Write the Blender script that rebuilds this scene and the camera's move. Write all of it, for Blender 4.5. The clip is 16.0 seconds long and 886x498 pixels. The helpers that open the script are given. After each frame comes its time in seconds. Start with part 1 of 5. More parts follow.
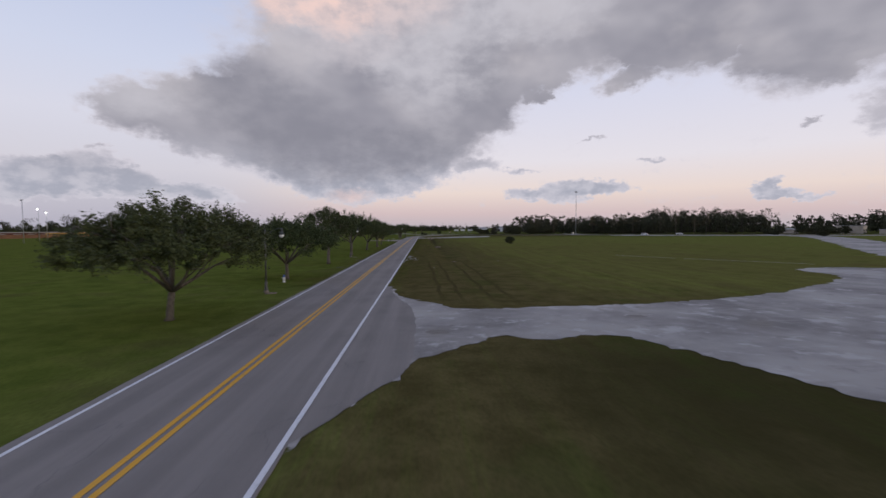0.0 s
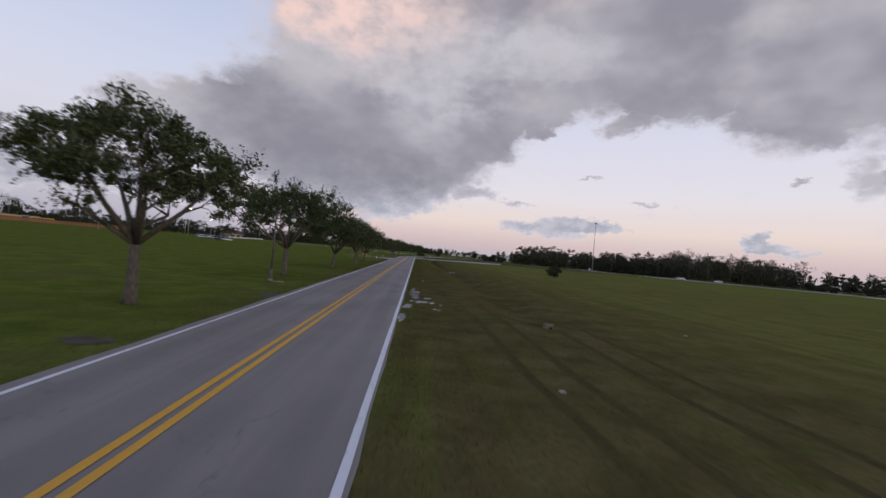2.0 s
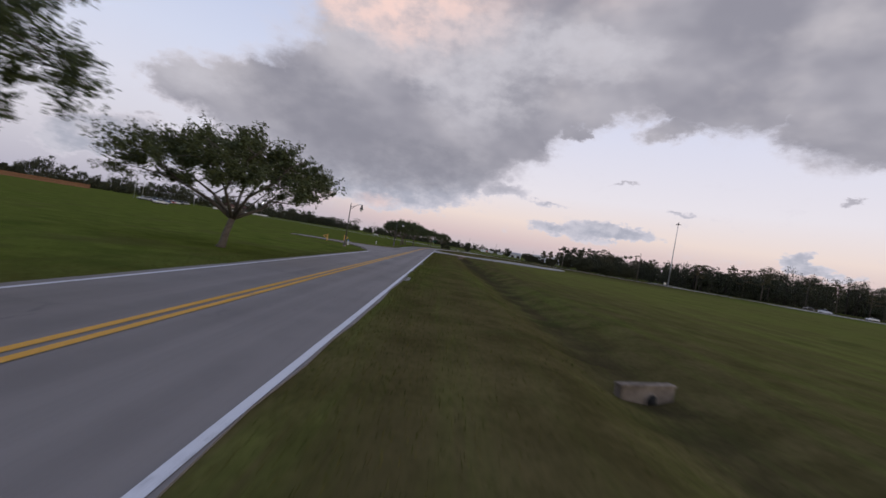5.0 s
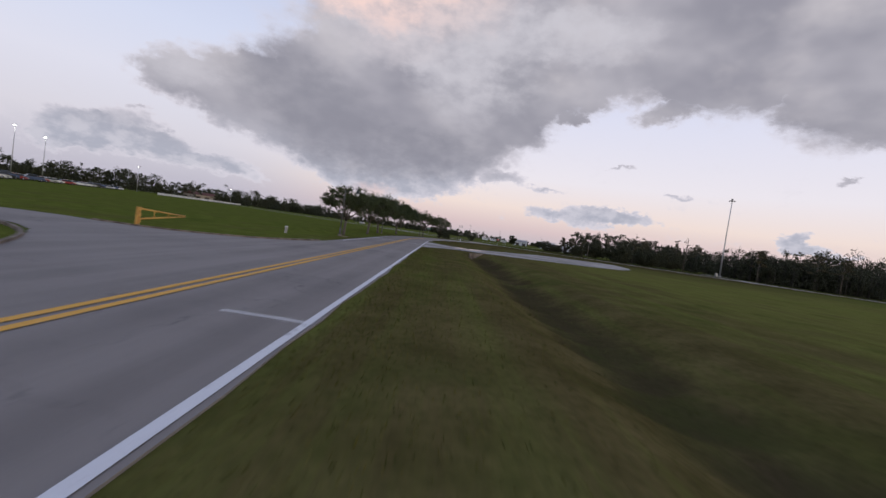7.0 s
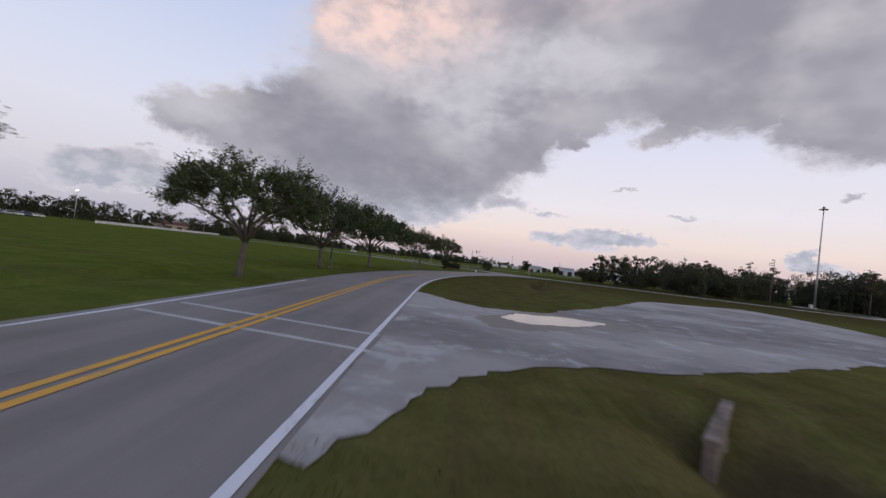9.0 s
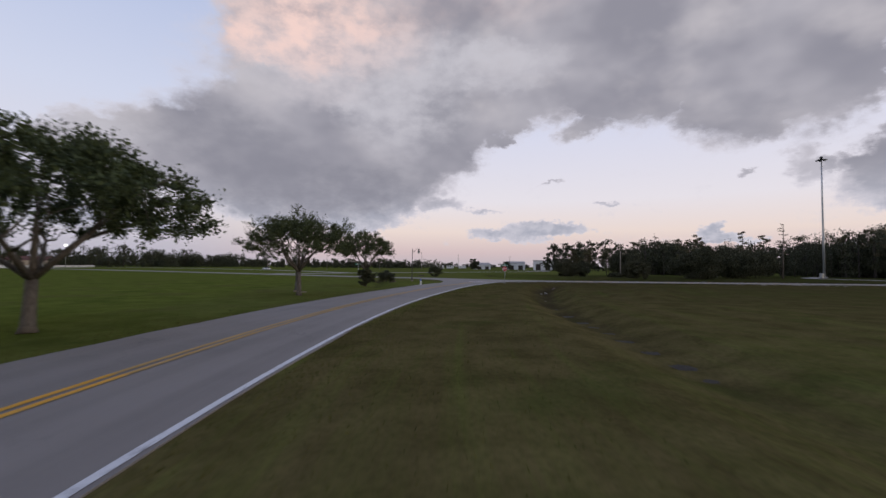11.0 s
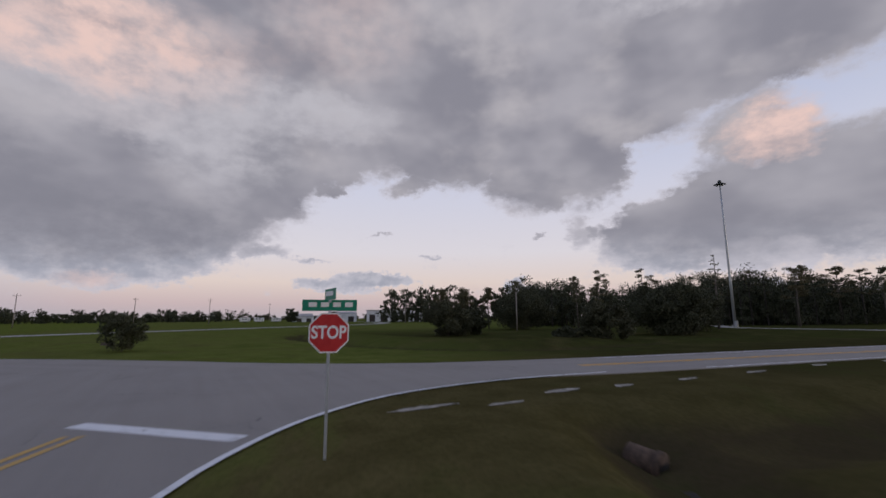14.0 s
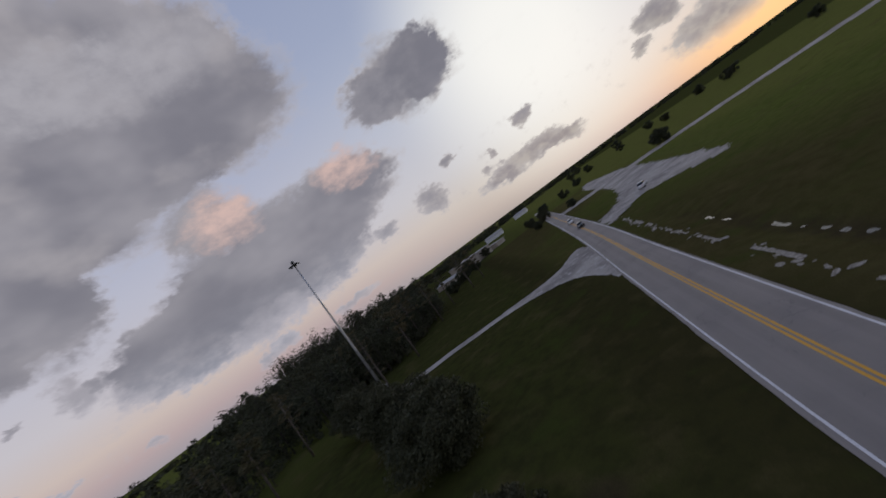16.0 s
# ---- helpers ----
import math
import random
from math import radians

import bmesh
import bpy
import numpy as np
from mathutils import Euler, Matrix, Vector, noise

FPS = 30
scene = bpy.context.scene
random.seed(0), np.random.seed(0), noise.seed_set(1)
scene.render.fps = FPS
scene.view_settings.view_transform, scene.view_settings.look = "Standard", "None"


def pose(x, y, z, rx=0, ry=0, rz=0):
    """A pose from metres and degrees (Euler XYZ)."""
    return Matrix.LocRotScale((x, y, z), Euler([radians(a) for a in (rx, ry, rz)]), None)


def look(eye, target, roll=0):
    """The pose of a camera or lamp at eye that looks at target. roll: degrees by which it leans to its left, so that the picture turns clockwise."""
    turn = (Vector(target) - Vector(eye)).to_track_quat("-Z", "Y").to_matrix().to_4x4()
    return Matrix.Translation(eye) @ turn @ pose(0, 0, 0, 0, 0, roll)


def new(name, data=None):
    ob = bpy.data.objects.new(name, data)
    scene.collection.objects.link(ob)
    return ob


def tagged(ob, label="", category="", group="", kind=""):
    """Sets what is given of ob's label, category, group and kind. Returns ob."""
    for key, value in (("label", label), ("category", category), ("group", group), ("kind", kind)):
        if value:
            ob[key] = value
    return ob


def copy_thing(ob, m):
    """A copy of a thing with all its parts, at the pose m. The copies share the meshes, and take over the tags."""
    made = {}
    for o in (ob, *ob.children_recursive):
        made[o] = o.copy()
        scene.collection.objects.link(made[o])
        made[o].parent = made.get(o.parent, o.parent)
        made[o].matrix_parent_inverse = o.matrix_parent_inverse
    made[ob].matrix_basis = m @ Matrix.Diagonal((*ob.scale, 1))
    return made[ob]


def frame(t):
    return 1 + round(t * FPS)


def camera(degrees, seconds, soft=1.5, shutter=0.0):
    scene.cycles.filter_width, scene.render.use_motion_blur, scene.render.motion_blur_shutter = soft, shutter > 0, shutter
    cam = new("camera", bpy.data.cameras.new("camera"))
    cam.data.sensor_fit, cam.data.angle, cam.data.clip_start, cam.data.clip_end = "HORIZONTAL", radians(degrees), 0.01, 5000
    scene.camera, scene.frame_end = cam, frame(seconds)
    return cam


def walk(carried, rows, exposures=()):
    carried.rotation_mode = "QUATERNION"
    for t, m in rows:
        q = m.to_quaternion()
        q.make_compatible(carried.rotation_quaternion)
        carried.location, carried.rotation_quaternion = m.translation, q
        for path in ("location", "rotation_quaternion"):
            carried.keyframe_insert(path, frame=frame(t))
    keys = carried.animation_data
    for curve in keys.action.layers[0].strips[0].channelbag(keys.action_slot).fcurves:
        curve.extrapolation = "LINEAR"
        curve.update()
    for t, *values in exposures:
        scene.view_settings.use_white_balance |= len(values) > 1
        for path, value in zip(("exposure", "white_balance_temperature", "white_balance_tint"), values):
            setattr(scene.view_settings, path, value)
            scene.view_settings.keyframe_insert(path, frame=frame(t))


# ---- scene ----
cam = camera(91.5, 16.0, shutter=0.22)
PATH = [
    (0.0, pose(3.73, -0.00, 5.63, 87.18, 0.18, -2.43)),
    (0.5, pose(1.85, 12.72, 4.88, 87.04, -0.29, -5.90)),
    (1.0, pose(0.89, 25.21, 4.12, 87.76, -1.08, -6.82)),
    (1.5, pose(0.72, 37.81, 3.66, 90.58, -3.63, -4.69)),
    (2.0, pose(0.80, 49.15, 3.42, 90.51, -5.10, -3.42)),
    (2.5, pose(1.02, 61.65, 3.11, 90.62, -6.20, -2.65)),
    (3.0, pose(1.28, 73.36, 2.81, 90.09, -6.66, -2.39)),
    (3.5, pose(1.69, 85.56, 2.59, 89.91, -8.76, -0.92)),
    (4.0, pose(1.98, 97.20, 2.42, 89.56, -9.57, 0.01)),
    (6.5, pose(2.20, 161.59, 2.49, 88.66, -9.28, 0.02)),
    (7.0, pose(2.26, 173.35, 2.10, 87.79, -8.24, -0.25)),
    (7.5, pose(1.87, 185.85, 1.85, 88.10, -7.37, -0.50)),
    (8.0, pose(1.81, 197.95, 1.93, 89.57, -7.17, -0.44)),
    (8.5, pose(1.78, 209.62, 2.18, 91.73, -6.83, 0.09)),
    (9.0, pose(1.74, 220.83, 2.36, 91.28, -6.71, 0.35)),
    (9.5, pose(1.67, 232.32, 2.66, 91.45, -3.82, -1.89)),
    (12.0, pose(8.95, 283.01, 2.58, 93.16, -3.48, -12.19)),
    (12.5, pose(11.42, 293.34, 2.5, 93.44, -5.44, -17.08)),
    (13.0, pose(14.07, 303.38, 2.57, 93.76, -4.44, -22.47)),
    (13.5, pose(17.06, 312.82, 2.75, 93.42, -2.46, -26.76)),
    (14.0, pose(20.93, 322.13, 2.6, 99.03, 0.31, -29.69)),
    (14.5, pose(22.85, 329.4, 3.85, 103.91, 2.02, -31.42)),
    (14.8, pose(24.6, 332.83, 5.43, 104.09, 11.03, -35.79)),
    (15.0, pose(25.97, 336.14, 7.13, 102.77, 18.78, -44.8)),
    (15.2, pose(27.3, 339.49, 8.97, 100.78, 27.89, -55.03)),
    (15.5, pose(30.01, 343.98, 11.98, 94.59, 37.91, -72.99)),
    (15.7, pose(32.1, 346.06, 14.01, 91.95, 39.06, -80.29)),
    (16.0, pose(35.85, 348.73, 17.08, 91.22, 36.35, -88.54)),
]
walk(cam, PATH, [(0.0, 0.0), (4.2, 0.02), (6.5, 0.1), (9.0, 0.1), (9.7, 0.05), (12.0, 0.0), (13.0, -0.05), (14.2, -0.2), (15.0, -0.4), (15.5, -0.5), (16.0, -0.5)])

# ---------------------------------------------------------------- world, sun
SUN_AZ, SUN_EL = 128.0, 1.5      # bearing clockwise from the road's heading, height in degrees


class Net:
    """A small wrapper to write node trees briefly."""

    def __init__(self, tree):
        self.t = tree
        self.t.nodes.clear()

    def n(self, kind, **props):
        node = self.t.nodes.new(kind)
        ins = props.pop("ins", {})
        for key, value in props.items():
            setattr(node, key, value)
        for key, value in ins.items():
            self.put(node, key, value)
        return node

    def put(self, node, key, value):
        sock = node.inputs[key]
        if isinstance(value, bpy.types.NodeSocket):
            self.t.links.new(value, sock)
        else:
            sock.default_value = value

    def m(self, op, a, b=0.0, c=None, clamp=False):
        node = self.n("ShaderNodeMath", operation=op, use_clamp=clamp)
        self.put(node, 0, a)
        self.put(node, 1, b)
        if c is not None:
            self.put(node, 2, c)
        return node.outputs[0]

    def v(self, op, a, b=(0, 0, 0)):
        node = self.n("ShaderNodeVectorMath", operation=op)
        self.put(node, 0, a)
        if op == "SCALE":
            self.put(node, "Scale", b)
        else:
            self.put(node, 1, b)
        return node.outputs["Value" if op in ("LENGTH", "DISTANCE", "DOT_PRODUCT") else "Vector"]

    def noise(self, vec, scale, detail=4.0, rough=0.55, color=False):
        node = self.n("ShaderNodeTexNoise", ins={"Vector": vec, "Scale": scale, "Detail": detail, "Roughness": rough})
        return node.outputs["Color" if color else "Fac"]

    def step(self, x, lo, hi, a=0.0, b=1.0):
        node = self.n("ShaderNodeMapRange", interpolation_type="SMOOTHSTEP",
                      ins={"Value": x, "From Min": lo, "From Max": hi, "To Min": a, "To Max": b})
        return node.outputs["Result"]

    def mix(self, f, a, b, blend="MIX"):
        node = self.n("ShaderNodeMix", data_type="RGBA", blend_type=blend)
        for i, val in ((0, f), (6, a), (7, b)):
            if isinstance(val, bpy.types.NodeSocket):
                self.t.links.new(val, node.inputs[i])
            else:
                node.inputs[i].default_value = val if i == 0 else (*val, 1.0)
        return node.outputs[2]

    def ramp(self, f, stops):
        node = self.n("ShaderNodeValToRGB")
        el = node.color_ramp.elements
        while len(el) < len(stops):
            el.new(0.5)
        for e, (pos, col) in zip(el, stops):
            e.position, e.color = pos, (*col, 1.0)
        self.put(node, "Fac", f)
        return node.outputs["Color"]


def blob_group():
    """One soft ellipse of cloud: 1 at its middle, 0 at its rim."""
    g = bpy.data.node_groups.new("cloud_puff", "ShaderNodeTree")
    for name in ("Vector", "Middle", "Inverse"):
        g.interface.new_socket(name, in_out="INPUT", socket_type="NodeSocketVector")
    g.interface.new_socket("Weight", in_out="INPUT", socket_type="NodeSocketFloat")
    g.interface.new_socket("Value", in_out="OUTPUT", socket_type="NodeSocketFloat")
    k = Net(g)
    gi, go = g.nodes.new("NodeGroupInput"), g.nodes.new("NodeGroupOutput")
    d = k.v("MULTIPLY", k.v("SUBTRACT", gi.outputs["Vector"], gi.outputs["Middle"]), gi.outputs["Inverse"])
    fall = k.m("SUBTRACT", 1.0, k.v("DOT_PRODUCT", d, d))
    k.t.links.new(k.m("MULTIPLY", k.m("MAXIMUM", fall, 0.0), gi.outputs["Weight"]), go.inputs["Value"])
    return g


# clouds as (bearing, height, half width, half height, weight), all in degrees; a negative weight opens a gap
CLOUD_MAIN = [
    (-33.8, 12.9, 3.6, 2.7, 0.7), (-27.9, 12.8, 7.6, 3.9, 0.9), (-19, 13.8, 11.5, 6.7, 1.1), (-9.5, 11.7, 14.2, 7.2, 1.2), (-8.2, 6.8, 10.1, 3.2, 0.9),
    (0.7, 14, 10.4, 5.8, 1), (8.1, 19.2, 8.7, 6.1, 0.9), (15.2, 23.4, 10.4, 5, 0.9), (-7.9, 23.4, 12, 4.8, 0.7), (0.8, 27.7, 19, 6.7, 0.9),
]
CLOUD_ARM = [
    (19, 25.5, 8, 4, .8), (27, 19, 8, 2.4, .6), (15, 20, 5, 3.5, .5),
    (26.4, 22.4, 9, 3.9, 0.7), (24.9, 16.8, 4.7, 1.5, 0.9), (35.9, 20.3, 9.4, 4.5, 0.85), (40.8, 15.8, 5.1, 3.1, 0.9), (44.1, 19.5, 6.3, 4, 0.9),
    (47.6, 10.9, 1.8, 2.2, 0.6), (47.6, 17.9, 6.1, 5.1, 0.9), (40.4, 25.4, 12.7, 6, 1), (30.9, 20.7, 6.5, 2.6, 0.7), (52, 26.1, 8.4, 4.4, 0.8),
    (18.9, 30.1, 19.7, 5.4, 0.9), (-4.4, 22.4, 20.1, 8.7, 0.9), (65.7, 26.9, 9.5, 3, 0.7), (18, 38, 34, 9.5, 1.1), (44, 35, 22, 9.5, 1.1),
    (-5, 32, 18, 8, 1.0), (8, 48, 30, 10, 1.0), (52, 46, 22, 8, 1.0),
]
CLOUD_GAP = [
    (20.5, 22.3, 2.8, 1.6, -0.3), (31.4, 18.4, 3.0, 1.2, -0.3), (57.1, 17.3, 4.2, 3.7, -0.45),
]
CLOUD_BANK = [
    (-40.8, 5.1, 3.7, 2.2, 1.1), (-37, 5.9, 3.3, 2.3, 1.1), (-33.1, 4.8, 4.2, 1.9, 1), (-28.1, 4.3, 4.1, 1.5, 0.9), (-24.7, 3.9, 2.7, 1.1, 0.7),
    (-42.4, 3.5, 2.6, 1.3, 0.8), (7.4, 8.1, 3.3, 1.2, 0.8), (12.5, 7.3, 3.2, 0.5, 0.8), (17.5, 4.6, 5.2, 1.6, 1), (22.9, 4.8, 4.6, 1, 0.9),
    (12.5, 4.2, 2.9, 1, 0.8),
]
CLOUD_SMALL = [
    (-35.6, 8.6, 1, 0.5, 0.8), (14.6, 15.9, 1.7, 1.1, 0.7), (21.5, 10.6, 2.1, 0.3, 0.6), (42.7, 10.5, 1.1, 0.5, 0.8), (39.3, 4.3, 1.5, 1.4, 0.9),
    (41.2, 3.1, 3.4, 0.5, 0.8),
]
CLOUD_WEST_HIGH = [
    (78, 30, 10, 7, .8), (74, 38, 10, 5, .8), (62, 24, 8, 5, .6),
    (51.9, 40.1, 13.3, 7.2, 1), (64.6, 37.3, 17.2, 6.6, 1), (72.3, 31.5, 11.6, 7.6, 0.9), (52.8, 28.4, 9.1, 10.3, 1), (41.7, 28.8, 8.3, 8.2, 1),
    (44.3, 20.7, 6.1, 3.5, 0.7), (51.2, 17.9, 3.8, 3.9, 0.6), (36, 22.7, 5.8, 2.6, 0.6),
]
CLOUD_WEST = [
    (67, 15, 10, 5.5, .9), (78, 14, 9, 5, .85), (60, 11.5, 6, 4, .7), (86, 14, 5, 3.5, .6),
    (66.9, 9.6, 14, 5.1, 1), (77, 10.4, 6.4, 4.6, 0.9), (67.8, 20.2, 5.6, 3.1, 0.8), (55.5, 8.2, 6.3, 2.9, 0.9), (84.5, 17.1, 5.6, 2.9, 0.9),
    (89.6, 15.1, 4.3, 1.8, 0.6), (54.1, 10.9, 3.3, 2.7, 0.7), (50.1, 10.6, 2, 1.1, 0.6), (97.9, 21.7, 6.2, 4.7, 1.2), (93.1, 21.7, 3.8, 3.1, 1),
    (101.8, 21.3, 4.6, 3.7, 1),
]
CLOUD_WEST_LOW = [
    (107.8, 8.4, 2.1, 1.4, 0.8), (92.3, 7.1, 2.2, 2.2, 0.9), (96.5, 10.1, 1.9, 1, 0.7), (99.8, 5.6, 1, 0.7, 0.7), (84.6, 7.4, 2.1, 1.3, 0.8),
    (102.2, 7.1, 1.1, 0.8, 0.7), (42.9, 11.1, 1.2, 0.4, 0.8), (50.6, 2.2, 1.5, 0.7, 0.7), (40.3, 3.4, 2.5, 0.8, 0.9), (27.9, 7.7, 1.7, 0.4, 0.8),
    (105.1, 4.3, 6.6, 1.7, 1), (110.7, 3.2, 3, 1.1, 0.8), (100, 3.7, 3.4, 1, 0.7), (76.3, 2.3, 4.5, 0.7, 0.7), (66.7, 3.2, 2, 1.2, 0.7),
    (64.2, 2.4, 1.8, 1.3, 0.7), (125.1, 7.6, 3.1, 2, 1), (129.3, 3.3, 5.1, 2.2, 1), (122, 5.5, 1.7, 1, 0.8),
]
CLOUD_BEHIND = [
    (140, 14, 14, 4, .9), (165, 22, 24, 7, .8), (-80, 24, 20, 7, .8), (-110, 12, 24, 5, .8), (180, 48, 50, 9, .8),
    (-140, 34, 30, 8, .7), (-60, 5.0, 12, 3.0, 1.0),
]
CLOUD_PINK = [
    (-16, 28.5, 5.5, 4, 0.65), (-11, 25.6, 4.5, 2.6, 0.4), (-18.5, 25, 3, 2.2, 0.45), (-8, 30, 7, 3, 0.35), (-9.3, 23.3, 8.4, 3.6, 0.2), (69, 19.6, 4.7, 3.3, 1), (85.4, 17.5, 4.6, 2.7, 1), (-13.3, 32.2, 4.9, 2.6, 0.5),
    (-3, 29, 10, 5, .45), (-9.5, 4.2, 4, 1.0, .5), (16, 36, 12, 7, .3),
]
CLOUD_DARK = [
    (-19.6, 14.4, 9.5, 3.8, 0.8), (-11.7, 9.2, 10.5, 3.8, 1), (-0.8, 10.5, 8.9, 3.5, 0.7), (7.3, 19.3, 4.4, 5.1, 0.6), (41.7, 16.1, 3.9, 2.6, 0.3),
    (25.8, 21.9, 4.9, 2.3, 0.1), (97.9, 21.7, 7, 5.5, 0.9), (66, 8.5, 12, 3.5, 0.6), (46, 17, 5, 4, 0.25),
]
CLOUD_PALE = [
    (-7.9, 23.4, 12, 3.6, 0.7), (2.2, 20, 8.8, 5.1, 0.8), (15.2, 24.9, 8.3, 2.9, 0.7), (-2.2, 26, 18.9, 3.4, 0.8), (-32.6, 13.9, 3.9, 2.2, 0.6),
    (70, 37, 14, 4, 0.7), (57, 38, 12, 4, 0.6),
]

world = bpy.data.worlds.new("dusk")
world.use_nodes = True
scene.world = world
k = Net(world.node_tree)
way = k.v("NORMALIZE", k.n("ShaderNodeTexCoord").outputs["Generated"])
sep = k.n("ShaderNodeSeparateXYZ", ins={"Vector": way})
az = k.m("MULTIPLY", k.m("ARCTAN2", sep.outputs[0], sep.outputs[1]), 57.29578)
el = k.m("MULTIPLY", k.m("ARCSINE", sep.outputs[2]), 57.29578)
flat = k.n("ShaderNodeCombineXYZ", ins={"X": az, "Y": k.m("MULTIPLY", el, 1.6), "Z": 0.0}).outputs[0]
plain = k.n("ShaderNodeCombineXYZ", ins={"X": az, "Y": el, "Z": 0.0}).outputs[0]
wob = k.v("SUBTRACT", k.noise(flat, 0.13, 8, 0.60, color=True), (0.5, 0.5, 0.5))
curl = k.v("SCALE", k.v("SUBTRACT", k.noise(flat, 0.55, 5, 0.6, color=True), (0.5, 0.5, 0.5)), 3.2)
grow = k.step(el, 0.0, 16.0, 0.42, 1.0)
wob = k.v("SCALE", k.v("MULTIPLY", wob, (5.0, 3.4, 0.0)), grow)
warped = k.v("ADD", k.v("ADD", plain, wob), k.v("MULTIPLY", curl, (1.3, 0.8, 0.0)))
puff = blob_group()


def puffs(rows, total=None):
    for a, e, w, h, weight in rows:
        w, h = (w * 1.22, h * 1.22) if h > 2 else (w, h)
        node = k.n("ShaderNodeGroup", node_tree=puff, ins={"Vector": warped, "Middle": (a, e, 0), "Inverse": (1 / w, 1 / h, 0), "Weight": weight})
        total = node.outputs[0] if total is None else k.m("ADD", total, node.outputs[0])
    return total


body = None
for rows in (CLOUD_MAIN, CLOUD_ARM, CLOUD_GAP, CLOUD_BANK, CLOUD_SMALL, CLOUD_WEST_HIGH, CLOUD_WEST, CLOUD_WEST_LOW, CLOUD_BEHIND):
    body = puffs(rows, body)
pink = puffs(CLOUD_PINK)
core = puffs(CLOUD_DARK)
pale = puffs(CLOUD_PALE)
fine = k.noise(flat, 0.30, 8, 0.6)
soft = k.noise(flat, 0.11, 3, 0.5)
fray = k.noise(plain, 1.1, 6, 0.65)
heap = k.m("ADD", k.m("MINIMUM", body, 1.3), k.m("MULTIPLY", k.m("SUBTRACT", soft, 0.5), 1.1))
dense = k.m("ADD", body, k.m("MULTIPLY", k.m("SUBTRACT", fine, 0.5), 0.95))
dense = k.m("ADD", dense, k.m("MULTIPLY", k.m("SUBTRACT", fray, 0.5), k.step(el, 3.0, 22.0, 0.75, 0.22)))
dense = k.m("ADD", dense, k.m("MULTIPLY", k.m("SUBTRACT", soft, 0.5), 0.3))
cover = k.step(dense, 0.06, k.step(el, 6.0, 18.0, 0.55, 1.0))
thick = k.step(k.m("ADD", heap, k.m("MULTIPLY", k.m("SUBTRACT", fine, 0.5), 0.22)), 0.10, 1.05)

up = k.m("DIVIDE", el, 60.0, clamp=True)
east = k.ramp(up, [(0.0, (.50, .45, .50)), (.03, (.64, .51, .53)), (.075, (.81, .68, .64)), (.14, (.78, .74, .80)), (.27, (.68, .69, .83)), (.45, (.50, .56, .77)), (1.0, (.28, .35, .58))])
cool = k.ramp(up, [(0.0, (.44, .43, .52)), (.05, (.52, .51, .60)), (.11, (.64, .62, .70)), (.2, (.68, .68, .79)), (.3, (.62, .66, .82)), (.5, (.47, .54, .76)), (1.0, (.28, .35, .58))])
east = k.mix(k.step(az, -4.0, -30.0), east, cool)
west = k.ramp(up, [(0.0, (.66, .58, .52)), (.03, (.80, .73, .65)), (.08, (.88, .83, .78)), (.16, (.86, .86, .91)), (.3, (.72, .77, .89)), (.5, (.47, .54, .74)), (1.0, (.26, .33, .56))])
off = k.m("ABSOLUTE", k.m("SUBTRACT", az, SUN_AZ))
near = k.step(off, 60.0, 12.0)
sky = k.mix(near, east, west)
gap = k.v("DISTANCE", k.v("MULTIPLY", plain, (1, 0.9, 0)), (113.0, 14.5, 0.0))
sky = k.mix(k.m("MULTIPLY", k.step(gap, 21.0, 3.0), 0.9), sky, (1.36, 1.34, 1.28))
glow = k.m("MULTIPLY", k.step(k.m("ABSOLUTE", k.m("SUBTRACT", az, 136.0)), 17.0, 2.0), k.step(el, 5.0, 0.5))
sky = k.mix(k.m("MULTIPLY", glow, 0.8), sky, (1.35, .92, .42))
nishita = k.n("ShaderNodeTexSky", sky_type="NISHITA", sun_disc=False, sun_elevation=radians(SUN_EL), sun_rotation=radians(SUN_AZ))
sky = k.mix(0.012, sky, nishita.outputs[0])
shade = k.noise(flat, 0.075, 3, 0.5)
grey = k.mix(k.step(shade, 0.32, 0.7), (.282, .277, .330), (.440, .426, .478))
rim = k.mix(near, (.66, .63, .70), (.78, .72, .68))
low = k.mix(near, (.40, .41, .49), (.46, .40, .40))
low = k.mix(k.m("MULTIPLY", k.step(k.noise(k.v("ADD", flat, (0.0, -1.2, 0.0)), 0.34, 6, 0.6), 0.42, 0.66), 0.75), low, k.mix(near, (.60, .585, .655), (.74, .66, .58)))
grey = k.mix(k.step(el, 12.0, 4.0), grey, low)
lit = k.m("MULTIPLY", k.step(k.noise(k.v("ADD", flat, (3.0, -4.5, 0.0)), 0.085, 4, 0.5), 0.45, 0.75), k.step(el, 9.0, 22.0))
grey = k.mix(k.m("MULTIPLY", lit, 0.8), grey, (.56, .53, .565))
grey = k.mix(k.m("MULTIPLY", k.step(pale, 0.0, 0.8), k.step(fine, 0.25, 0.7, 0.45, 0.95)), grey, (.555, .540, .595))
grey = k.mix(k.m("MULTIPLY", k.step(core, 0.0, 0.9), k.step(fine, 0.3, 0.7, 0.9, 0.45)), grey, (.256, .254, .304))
cloud = k.mix(thick, rim, grey)
cloud = k.mix(k.m("MULTIPLY", k.step(pink, 0.0, 0.9), k.step(fine, 0.30, 0.66, 0.35, 1.0)), cloud, (.89, .65, .60))
veil = k.m("MULTIPLY", k.step(el, 0.2, 3.4), cover)
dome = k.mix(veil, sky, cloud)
dome = k.mix(k.step(sep.outputs[2], 0.0, -0.02), dome, (.05, .055, .04))
back = k.n("ShaderNodeBackground", ins={"Color": dome, "Strength": 1.0})
